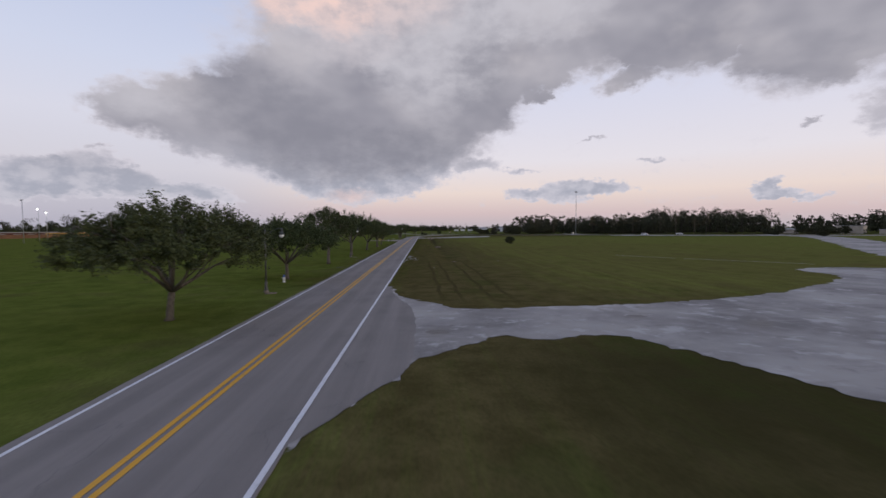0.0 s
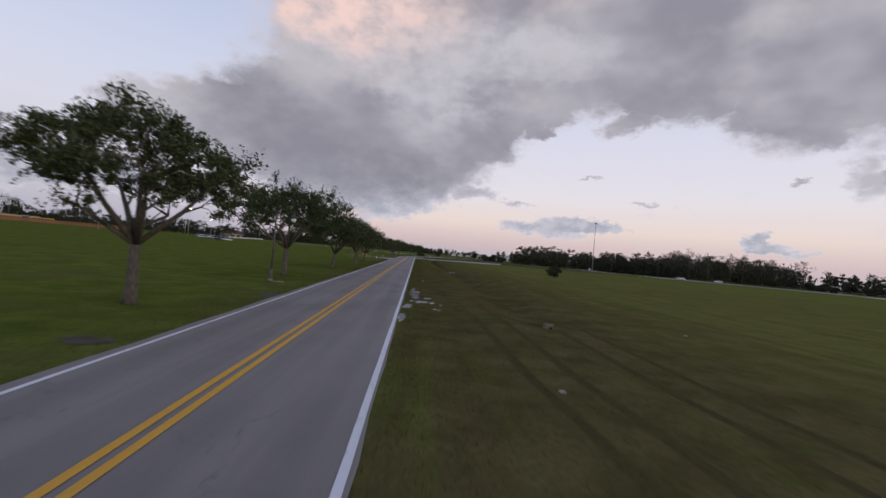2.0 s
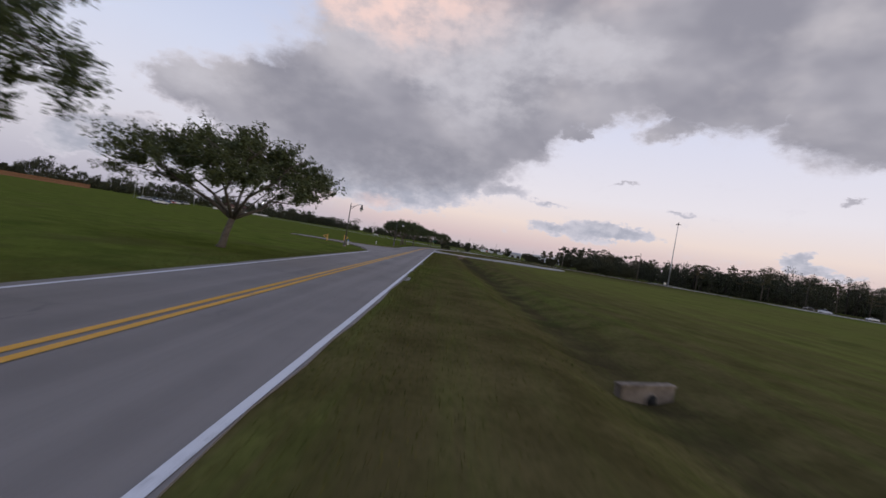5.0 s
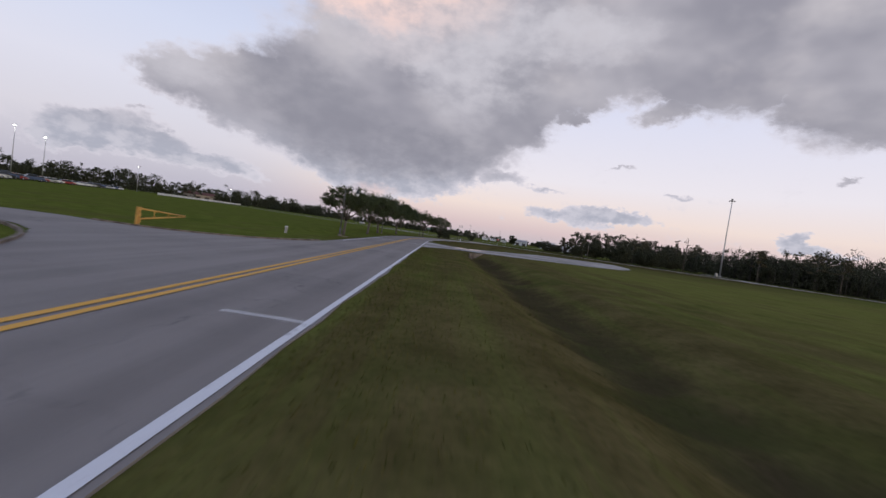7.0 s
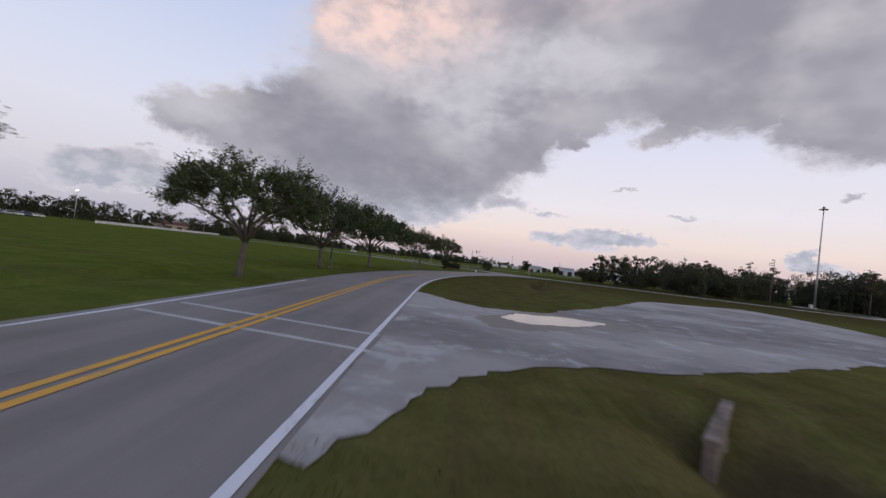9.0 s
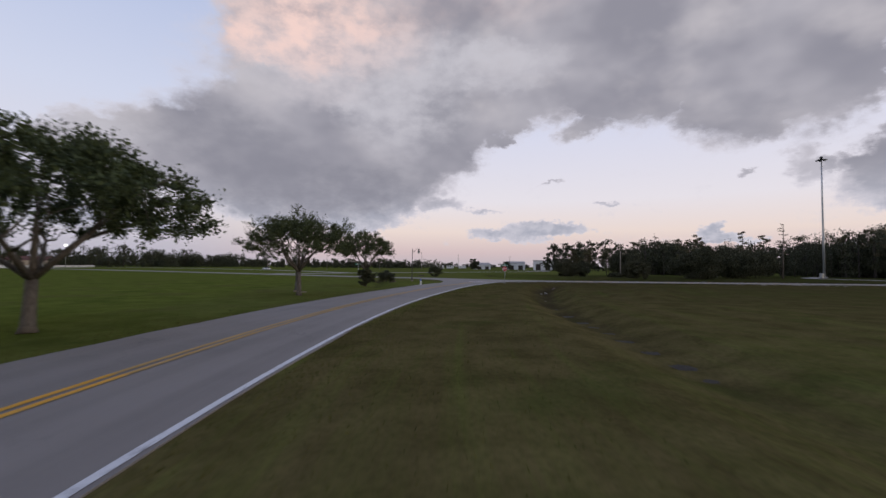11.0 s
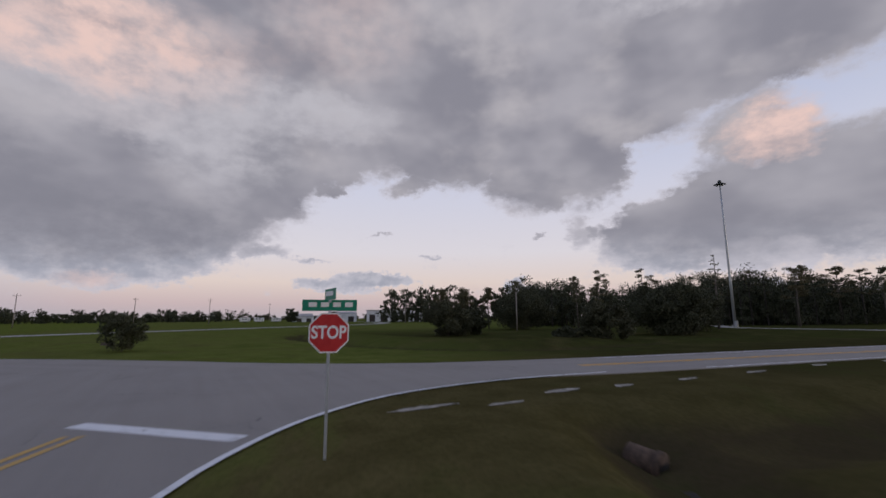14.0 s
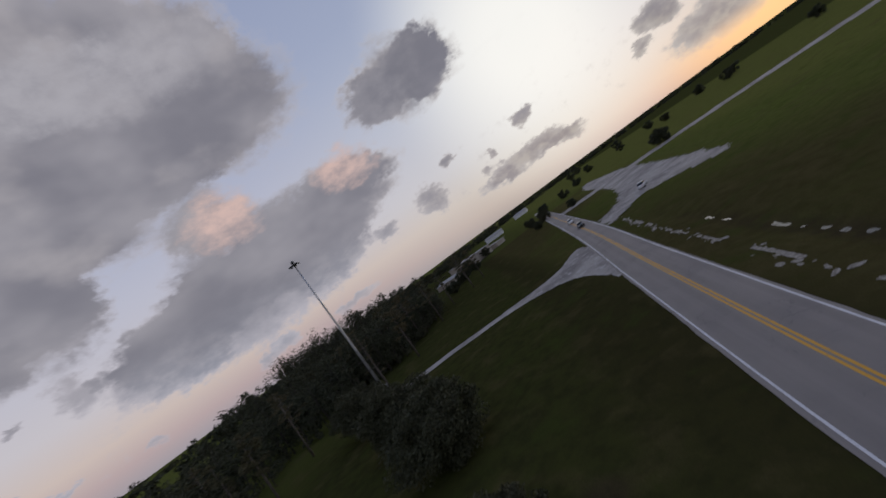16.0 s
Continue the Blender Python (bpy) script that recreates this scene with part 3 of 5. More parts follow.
track_line = spline([(70, 30), (88, 60), (112, 92), (160, 150), (205, 205), (232, 250), (245, 296)], 3.0)
mast_drive = spline([(112, 325), (119, 330.5), (124, 337), (126, 347), (126.5, 360), (128, 376), (150, 392)], 2.0)

DITCHES = [   # line, half width, depth at its start and end
    (spline([(8.6, 74), (8.2, 110), (7.8, 150), (7.4, 200), (7.6, 227.2)]), 3.3, 0.45, 1.05),
    (spline([(10.8, 256), (14.0, 276), (16.8, 291.5), (18.6, 299), (21.5, 308), (24, 315.5), (26.8, 321.5), (29.5, 326.8), (31.4, 329.6)]), 2.9, 0.25, 1.30),
    (spline([(31.6, 328.6), (48, 325), (80, 320), (140, 308)]), 4.2, 1.0, 0.4),
    (spline([(62, 350.2), (53, 350.6), (46, 350.8), (41, 353.5), (37.5, 358.5), (35, 365), (34, 374), (33.4, 384), (36, 396), (46, 412), (62, 436)]), 2.4, 1.05, 0.9),
    (spline([(2, 318), (3.2, 333), (1, 346), (-20, 362)]), 3.0, 0.8, 0.3),
    (spline([(33.5, 318.5), (37.5, 317.2), (41.5, 317.4)]), 1.5, 0.5, 0.5),
    (spline([(26.5, 306.2), (30.0, 306.8), (33.5, 305.8)]), 1.3, 0.4, 0.4),
]
DITCHES += [(spline([(-13.2, 226), (-13.0, 240), (-14.2, 251), (-13.2, 262), (-9.5, 279)]), 2.3, 0.35, 0.6)]
MOUNDS = [    # line, half width, height
    (spline([(58, 357), (49, 357.5), (44, 361), (41, 368), (40, 380)]), 6.0, 0.55),
    (spline([(28, 300), (34, 309), (41, 312)]), 5.0, 0.35),
]


def ground_z(x, y):
    """Height of the ground at arrays x, y."""
    z = np.zeros_like(x)
    for line, half, d0, d1 in DITCHES:
        best, depth = np.full(x.shape, 1e9), np.zeros_like(x)
        for i, p in enumerate(line):
            d = (x - p[0]) ** 2 + (y - p[1]) ** 2
            hit = d < best
            best = np.where(hit, d, best)
            depth = np.where(hit, d0 + (d1 - d0) * i / (len(line) - 1), depth)
        s = np.clip(1 - np.sqrt(best) / half, 0, 1)
        z = np.minimum(z, -depth * s * s * (3 - 2 * s))
    for line, half, high in MOUNDS:
        near = np.full(x.shape, 1e9)
        for p in line:
            near = np.minimum(near, (x - p[0]) ** 2 + (y - p[1]) ** 2)
        s = np.clip(1 - np.sqrt(near) / half, 0, 1)
        z = z + np.where(z > -0.05, high * s * s * (3 - 2 * s), 0)
    return z - 0.012


def axis(lo, hi, step, far):
    fine = list(np.arange(lo, hi + step, step))
    out, d = [], step
    while hi + sum(out) < far:
        d *= 1.35
        out.append(d)
    right = list(hi + step + np.cumsum(out))
    left = list(lo - np.cumsum(out))[::-1]
    return np.array(left + fine + right)


gx, gy = axis(-26, 76, 0.55, 3600), axis(-20, 440, 0.8, 3600)
X, Y = np.meshgrid(gx, gy)
Z = ground_z(X, Y)
verts = np.c_[X.ravel(), Y.ravel(), Z.ravel()]
nx = len(gx)
faces = [(j * nx + i, j * nx + i + 1, (j + 1) * nx + i + 1, (j + 1) * nx + i) for j in range(len(gy) - 1) for i in range(nx - 1)]
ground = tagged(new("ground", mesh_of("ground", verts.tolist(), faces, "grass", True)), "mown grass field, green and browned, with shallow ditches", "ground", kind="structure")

band("road", main_line, -W / 2 - 0.40, W / 2 + 0.15, 0.020, "asphalt", "weathered grey asphalt two-lane road with a right-hand bend", "road", jag=0.10, cols=4, thick=0.05)
band("road_crossing", cross_line, -W / 2 + 0.10, W / 2 + 0.35, 0.024, "asphalt", "grey asphalt two-lane road that crosses the first", "road", jag=0.10, cols=4, thick=0.05)
band("road_branch", branch_line, -3.0, 3.0, 0.010, "asphalt_pale", "pale narrow side road across the field", "road", jag=0.15)
band("road_far", back_line, -3.0, 3.0, 0.008, "asphalt_pale", "pale road far behind the field", "road", jag=0.15)
band("track", track_line, -8, 8, 0.006, "gravel", "wide grey gravel track", "track", jag=2.5)
band("drive", mast_drive, -1.9, 1.9, 0.008, "gravel", "curved gravel drive to the light mast", "drive", jag=0.3)
sheet("junction", [(9.0, 322.2), (10.4, 324.2), (12.3, 328.8), (14.0, 336.4), (14.0, 344), (11.8, 352), (24, 348), (36, 341.5), (42, 337.5), (37, 336.6), (32, 337.3), (27.2, 336.4), (23.8, 334.3), (21.2, 331.2), (18.9, 326.4), (17.9, 324.4), (13, 324.0)], 0.0285, "asphalt", "grey asphalt junction mouth with worn edges", "road", 0.06)
sheet("gravel_lot", [(.2, 10.5), (.7, 12), (1.7, 14), (3.2, 17.4), (5.2, 19.8), (6.6, 21.4), (8.0, 22.2), (9.8, 21.4), (12.2, 22.0), (14.2, 21.4), (15.8, 18.6), (17.3, 15.4), (20, 10.5), (28, 1), (45, -14), (80, -10), (74, 36), (66, 55), (53, 55), (50, 46.0), (36, 36.5), (26.5, 32.5), (17, 30.5), (12, 29.9), (8, 29.7), (6, 30.0), (4.7, 31.2), (3.6, 32.5), (2.7, 33.8), (1.7, 35.0), (1.1, 38), (.4, 41.5), (-.6, 40), (-.6, 15)], .012, "gravel", "pale grey gravel lot with sand and tyre marks", "gravel lot", .40, .4)
sheet("apron", [(.0, 10.8), (.9, 12.4), (1.8, 14.4), (3.0, 16.9), (3.2, 20), (3.1, 25), (2.8, 30), (1.6, 34.3), (1.0, 37.6), (.3, 41.2), (-.5, 41), (-.5, 11)], .0165, "asphalt", "grey asphalt apron before the gravel lot", "driveway", .10, .4)
for x, y, r in ((4.2, 23.0, .55), (3.5, 32.2, .38), (3.0, 33.4, .3), (5.2, 24.4, .18), (17, 26.5, .5), (23, 24, .7)):
    sheet("damp_patch", [(x - r * 1.2, y), (x - r * .4, y + r * .8), (x + r, y + r * .7), (x + r * 1.3, y - r * .2), (x + r * .2, y - r * .9)], .0165, "wet_grit", "dark damp hollow in the gravel", "damp patch", .22, .12)
sheet("paved_lot", [(0.3, 225.5), (1.0, 227), (2.2, 229.3), (4.2, 231.4), (8.5, 232.8), (15, 236.0), (23, 240.6), (30, 245), (38, 254), (44, 268), (46, 284), (36, 279), (27, 274), (19, 262), (13.2, 253), (9.6, 248.2), (7.6, 245.0), (5.6, 244.2), (3.8, 244.1), (2.4, 245.8), (0.9, 248.4), (-0.5, 249.5), (-0.7, 244), (-0.7, 231), (-0.4, 227)], 0.014, "gravel", "worn grey paved lot with a puddle", "paved lot", 0.26, 0.35)
sheet("west_lot", [(139, 314.5), (143, 308), (149, 301), (140, 294.5), (128, 288), (150, 281), (190, 272), (252, 255), (300, 250), (332, 248), (300, 262), (240, 276), (200, 286), (174, 296), (160, 304), (154, 311.5)], 0.011, "gravel", "grey gravel lot beside the road", "gravel lot", 1.5)
sheet("drive_mouth", [(98, 331.2), (110, 332.5), (117, 335.5), (122, 342), (124.2, 348), (128, 348), (128.2, 339), (130.5, 332), (138, 324.5), (118, 324)], .0115, "gravel", "flared gravel mouth of the drive", "drive", .3)
sheet("apron", [(-7.0, 176.5), (-8.6, 181), (-10, 185.0), (-12.2, 188.5), (-15.5, 191), (-22, 191.5), (-22, 197), (-15, 197.5), (-11.2, 199), (-8.6, 203), (-7.2, 209), (-6.6, 211), (-6.2, 205), (-6.2, 180)], 0.015, "asphalt", "grey asphalt driveway mouth", "driveway", 0.15)


def stripe(name, line, off, width, mat, label, z, lo=None, hi=None, jag=0.0):
    side, length = along(line)
    keep = np.ones(len(line), bool)
    if lo is not None:
        keep &= length >= lo
    if hi is not None:
        keep &= length <= hi
    return band(name, line[keep], off - width / 2, off + width / 2, z, mat, label, "road marking", jag=jag)


stripe("edge_line", main_line, W / 2, 0.16, "white_paint", "worn white road edge line", 0.032, jag=0.012)
stripe("edge_line", main_line, -W / 2, 0.14, "white_paint", "worn white road edge line", 0.027, hi=297.5, jag=0.012)
stripe("edge_line", main_line, -W / 2, 0.14, "white_paint", "worn white road edge line", 0.027, lo=334, hi=368, jag=0.012)
for o in (-0.165, 0.165):
    stripe("centre_line", mid_line, o, 0.18, "yellow_paint", "worn double yellow centre line", 0.0335, hi=396, jag=0.008)
    stripe("centre_line", mid_line, o, 0.17, "yellow_faded", "faded double yellow centre line", 0.0355, lo=393, jag=0.02)
    stripe("centre_line", cross_line, o, 0.18, "yellow_paint", "worn double yellow centre line", 0.031, hi=388, jag=0.008)
stripe("edge_line", cross_line, -W / 2 + 0.42, 0.15, "white_paint", "worn white road edge line", 0.031, hi=384, jag=0.012)
stripe("edge_line", cross_line, W / 2 - 0.05, 0.15, "white_paint", "worn white road edge line", 0.031, hi=386, jag=0.012)
corner = spline([(18.5, 326.4), (19.4, 327.8), (20.5, 329.8), (21.6, 331.7), (23.8, 334.2), (27.2, 336.3), (32, 337.1), (38, 336.6)], 0.6)
band("edge_line", corner, -.08, .08, 0.034, "white_paint", "worn white road edge line", "road marking", jag=.01)
bar_line = np.array([(18.6, 336.3), (19.7, 335.2), (20.8, 334.1), (22.0, 332.9)])
band("stop_bar", bar_line, -.26, .26, 0.0335, "white_paint", "worn white stop bar across the lane", "road marking", jag=.02)
for a, b in (((-6.5, 232.6), (.25, 230.9)), ((-6.4, 234.5), (.15, 232.9)), ((-1.7, 181.6), (.1, 181.5))):
    seam = np.array([np.array(a) + (np.array(b) - np.array(a)) * t for t in np.linspace(0, 1, 20)])
    band("cross_seam", seam, -.10, .10, 0.0275, "seam", "pale worn seam across the asphalt", "road marking", jag=.05)
sheet("puddle_rim", [(5.7, 243.6), (7.8, 244.3), (10.2, 243.2), (12.2, 242.0), (9.4, 240.5), (8.1, 240.2), (7.0, 238.7), (5.0, 237.2), (3.9, 237.3), (3.3, 238.5), (3.7, 240.4), (4.9, 242.0)], .018, "wet_grit", "dark wet rim round a puddle", "puddle rim", .5, .2)
sheet("puddle", [(5.6, 242.9), (8.3, 243.5), (10.0, 242.8), (8.4, 240.9), (6.4, 239.6), (5.1, 239.6), (4.6, 240.8)], .023, "water", "shallow rain puddle that mirrors the sky", "water", .32, .2)
for i, (x, y, w, l) in enumerate(((.75, 87.0, .30, 1.3), (.85, 84.6, .42, 1.3), (.9, 82.4, .36, .9), (1.9, 80.6, .34, .6), (1.3, 78.2, .55, .7), (2.1, 78.0, .2, .5), (1.0, 80.8, .3, .8), (.7, 78.3, .22, .6), (.5, 75.6, .25, 1.0), (.32, 71.0, .16, 1.3), (2.2, 75.0, .15, .2), (.28, 167.2, .11, 1.0), (.35, 148.5, .16, 1.2))):
    sheet("sand_patch", [(x - w, y), (x - w * .4, y + l), (x + w * .6, y + l * .8), (x + w, y), (x + w * .3, y - l * .9), (x - w * .6, y - l)], .006, "gravel", "broken pale asphalt crumbs at the road's edge", "bare patch", min(.34, w * .75), .12)
# the south strip is mud; the north strip paints in the ditch's shade
for name, mat, label, kind, i0, i1, wide, line in (("mud_bed", "ditch_mud", "dark ditch bed strip, wet mud south and painted shade north", "mud", 9, 40, .34, DITCHES[1][0]),
                                                   ("mud_bed", "ditch_mud", "dark ditch bed strip, wet mud south and painted shade north", "mud", 0, 24, .42, DITCHES[3][0]),
                                                   ("stream", "water", "thin strip of water along the roadside ditch", "water", 19, 36, .26, DITCHES[2][0]),
                                                   ("stream", "water", "thin stream of water in the field ditch", "water", 24, 50, .30, DITCHES[3][0])):
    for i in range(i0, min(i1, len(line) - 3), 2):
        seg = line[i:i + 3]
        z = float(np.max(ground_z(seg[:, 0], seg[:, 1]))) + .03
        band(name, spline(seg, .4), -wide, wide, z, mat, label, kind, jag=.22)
for x, y, w, l in ((27.0, 333.9, 1.3, .22), (29.4, 333.2, .8, .16), (32.6, 334.0, .9, .2), (35.4, 333.6, .5, .14), (39.3, 333.4, .8, .2), (44.2, 333.1, 1.0, .22), (50.2, 332.8, .8, .2), (56.0, 331.6, 1.0, .22)):
    sheet("limestone_patch", [(x - w, y - .1), (x - w * .4, y + l), (x + w * .5, y + l * .8), (x + w, y), (x + w * .3, y - l), (x - w * .6, y - l * .9)], .006, "stone_pale", "broken pale limestone showing through the verge", "bare patch", .12, .12)
for x, y, w, l in ((-8.6, 62.2, .9, .7), (-7.7, 75.4, .5, 1.3), (-9.2, 84.0, .6, .5)):
    sheet("sand_patch", [(x - w, y), (x - w * .3, y + l), (x + w, y + l * .3), (x + w * .2, y - l)], .004, "soil", "worn bare sandy patch in the verge", "bare patch", .3, .25)
for line in ([(42.2, 85.5), (46, 80), (49, 76)], [(50, 75), (56, 69), (62, 62.0)]):
    band("pale_strip", spline(line, 1.0), -.22, .22, .006, "stone_pale", "thin pale sandy strip in the field", "bare strip", jag=.15)
kerb_line = spline([(-7.3, 177.0), (-8.2, 181), (-9.8, 185.2), (-12.4, 188.6), (-16, 190.6), (-22, 190.9)], .8)
band("kerb", spline([(-17, 197.4), (-14, 197.5), (-11.5, 198.8), (-9.0, 202.4), (-7.5, 208.4)], .8), -.07, .07, .10, "concrete_dirty", "low grey concrete kerb", "kerb", jag=.01, thick=.2)
band("kerb", kerb_line, -.07, .07, .10, "concrete_dirty", "low grey concrete kerb", "kerb", jag=.01, thick=.2)

# ---------------------------------------------------------------- trees


def leaf_mesh(name, mids, radii, per, size, mat, rng, squash=0.7):
    """Many small leaf quads round the given middles."""
    mids, radii = np.array(mids), np.array(radii)
    n = len(mids) * per
    c = np.repeat(mids, per, axis=0)
    r = np.repeat(radii, per)
    d = rng.normal(size=(n, 3))
    d /= np.linalg.norm(d, axis=1)[:, None]
    c = c + d * (r * rng.random(n) ** 0.45)[:, None] * np.array([1, 1, squash])
    a = rng.normal(size=(n, 3))
    a /= np.linalg.norm(a, axis=1)[:, None]
    b = np.cross(a, rng.normal(size=(n, 3)))
    b /= np.linalg.norm(b, axis=1)[:, None]
    s = (size * (0.6 + 0.8 * rng.random(n)))[:, None]
    a, b = a * s, b * s * 0.55
    v = np.stack([c - a, c - b * 0.9, c + a, c + b], 1).reshape(-1, 3)
    return mesh_of(name, v.tolist(), np.arange(4 * n).reshape(-1, 4).tolist(), mat)


def twig_mesh(name, mids, radii, hub, twigs, per, size, mat, rng):
    """Leaves strung along short twigs that spring outward from each middle."""
    mids, radii = np.array(mids), np.array(radii)
    c = np.repeat(mids, twigs, axis=0)
    r = np.repeat(radii, twigs)
    out = c - np.array(hub)
    out /= np.linalg.norm(out, axis=1)[:, None] + 1e-6
    d = (out * .75 + rng.normal(size=c.shape) * .62) * np.array([1, 1, .62]) + np.array([0, 0, .14])
    d /= np.linalg.norm(d, axis=1)[:, None]
    n = len(c) * per
    c, d, r = np.repeat(c, per, axis=0), np.repeat(d, per, axis=0), np.repeat(r, per)
    u = rng.random(n)
    c = c + d * (r * (u * 2.1 - .55))[:, None] + rng.normal(size=(n, 3)) * (.045 + .11 * r * (1 - .6 * u))[:, None]
    a = d * .5 + rng.normal(size=(n, 3)) * .8
    a /= np.linalg.norm(a, axis=1)[:, None]
    b = np.cross(a, rng.normal(size=(n, 3)))
    b /= np.linalg.norm(b, axis=1)[:, None]
    s = (size * (.6 + .8 * rng.random(n)))[:, None]
    a, b = a * s, b * s * .55
    v = np.stack([c - a, c - b * .9, c + a, c + b], 1).reshape(-1, 3)
    return mesh_of(name, v.tolist(), np.arange(4 * n).reshape(-1, 4).tolist(), mat)


def oak(seed, height, spread, lift, label, at, turn=0.0, per=150, clumps=95, leaf=0.115, mat="leaf"):
    """A street oak: tapered trunk, forking limbs, crown of leaf clumps with gaps."""
    rng = np.random.default_rng(seed)
    tree = thing("oak_tree", label, "tree", "oaks along the road", pose(*at, 0, 0, turn))
    wood = bmesh.new()
    r0 = 0.021 * height + 0.06
    lean = rng.normal(size=2) * 0.12
    fork = Vector((lean[0], lean[1], lift))
    tube([(0, 0, -0.05), (lean[0] * .2, lean[1] * .2, lift * .12), (lean[0] * .5, lean[1] * .5, lift * .55), fork], [r0 * 1.5, r0 * 1.08, r0 * .92, r0 * .9], 10, wood)
    nodes = []
    limbs = 6
    for i in range(limbs):
        ang = 6.2832 * (i + rng.random() * .7) / limbs
        out = spread * (0.55 + 0.35 * rng.random())
        rise = (height - lift) * (0.28 + 0.5 * rng.random())
        p = [fork]
        for s in (0.35, 0.7, 1.0):
            w = rng.normal(size=3) * 0.16 * spread * 0.4
            p.append(fork + Vector((math.cos(ang) * out * s + w[0], math.sin(ang) * out * s + w[1], rise * s ** 0.8 + w[2] * .5)))
        tube(p, [r0 * .62, r0 * .45, r0 * .27, r0 * .12], 6, wood)
        nodes += p[1:]
        for q in p[1:3]:
            a2 = ang + rng.normal() * 1.0
            t = q + Vector((math.cos(a2), math.sin(a2), 0.55 + .5 * rng.random())) * spread * 0.34
            m = (q + t) / 2 + Vector(rng.normal(size=3) * 0.12)
            tube([q, m, t], [r0 * .28, r0 * .17, r0 * .07], 5, wood)
            nodes += [m, t]
    tube([fork, fork + Vector((lean[0], lean[1], (height - lift) * .45)), fork + Vector((lean[0] * 3, lean[1] * 3, (height - lift) * .85))], [r0 * .6, r0 * .35, r0 * .1], 6, wood)
    nodes += [fork + Vector((lean[0], lean[1], (height - lift) * .5))]
    mids, radii = [], []
    base = lift + (height - lift) * 0.10
    while len(mids) < clumps:
        u = rng.normal(size=3)
        u /= np.linalg.norm(u)
        rr = (0.35 + 0.65 * rng.random() ** 0.5)
        lump = 1 + 0.28 * noise.noise(Vector((u[0] * 1.8 + seed, u[1] * 1.8, u[2] * 1.8)))
        reach = min(1.0, math.hypot(u[0], u[1]) * rr)
        top = lift + (height - lift) * (0.40 + 0.58 * math.sqrt(1 - reach * reach) * lump)
        low = lift + (height - lift) * (0.12 + 0.20 * reach * lump)
        z = low + (top - low) * rng.random() ** (0.55 if reach > 0.4 else 0.35)
        if z < base:
            continue
        p = Vector((u[0] * spread * rr * lump * 1.04, u[1] * spread * rr * lump * 1.04, z))
        mids.append(p)
        radii.append(0.30 + 0.42 * rng.random())
        if rng.random() < 0.55:
            q = min(nodes, key=lambda w: (w - p).length)
            tube([q, (p + q) / 2 + Vector((0, 0, .1)), p], [r0 * .10, r0 * .07, r0 * .03], 4, wood, False)
    part("trunk", wood, "bark", tree)
    raw_part("crown", twig_mesh("crown", mids, np.array(radii) * spread / 4.4, (0, 0, lift + .15 * (height - lift)), 7, per // 7, leaf, mat, rng), tree, "dark green leafy crown")
    return tree


oak_a = oak(3, 7.0, 5.5, 1.8, "broad live oak with a dense dark green crown", (-12.0, 27.0, 0), 20, 230, 215, .078)
oak_b = oak(8, 6.4, 5.3, 1.7, "live oak with a spreading crown and low limbs", (-11.5, 48.3, 0), 60, 205, 215, .075)
oak_c = oak(14, 8.4, 4.4, 2.6, "slimmer oak with a thin open crown", (-11.5, 68.8, 0), 0, 190, 190, .075)
oak_d = oak(21, 8.5, 5.5, 2.5, "tall oak with forked limbs and a flat crown", (-11.6, 90.8, 0), 0, 210, 225, .075)
SPOTS = [(oak_b, -11.2, 111.8, 140, 1.14), (oak_d, -10.6, 130.0, 210, .86), (oak_a, -11.3, 149.0, 75, 1.0),
         (oak_c, -9.8, 227.4, 90, .69), (oak_d, -9.9, 245.4, 300, .78), (oak_b, -11.2, 266.0, 30, 1.15), (oak_a, -8.8, 281.5, 170, 1.1),
         (oak_d, -3.0, 302.3, 40, .82), (oak_c, 1.7, 320.3, 110, .80)]
for src, x, y, turn, size in SPOTS:
    t = copy_thing(src, pose(x, y, 0, 0, 0, turn))
    t.scale = (size, size, size)


def bush(name, label, at, w, h, seed, mat="leaf_dark", per=170, clumps=60, leaf=0.075):
    rng = np.random.default_rng(seed)
    b = thing(name, label, "bush", "", pose(*at))
    wood = bmesh.new()
    mids, radii = [], []
    for i in range(7):
        a, o = rng.random() * 6.28, rng.random() * w * .55
        tube([(0, 0, -.05), (math.cos(a) * o * .5, math.sin(a) * o * .5, h * .35), (math.cos(a) * o, math.sin(a) * o, h * .8)], [.05, .035, .012], 5, wood)
    for i in range(clumps):
        u = rng.normal(size=3)
        u /= np.linalg.norm(u)
        rr = rng.random() ** .4
        mids.append((u[0] * w * rr, u[1] * w * rr, max(0.12 * h, h * (.5 + .48 * u[2] * rr))))
        radii.append(w * (.16 + .2 * rng.random()))
    part("stems", wood, "bark", b)
    raw_part("foliage", leaf_mesh("foliage", mids, radii, per, leaf, mat, rng), b)
    return b


bush("bush", "round dark green shrub alone in the field", (33.1, 148.7, 0), 1.6, 2.7, 31)
bush("bush", "dark shrub at the lot's far edge", (235, 241, 0), 5.0, 7.0, 32, leaf=.3)
bush("bush", "dark shrub beside the side road", (16.0, 366.5, 0), 1.7, 3.4, 33)
bush("bush", "low dark shrub by the ditch", (4.4, 337.2, -.1), 1.6, 1.9, 34)
bush("bush", "low shrub at the foot of an oak", (1.9, 319.4, 0), 1.1, 2.5, 35)


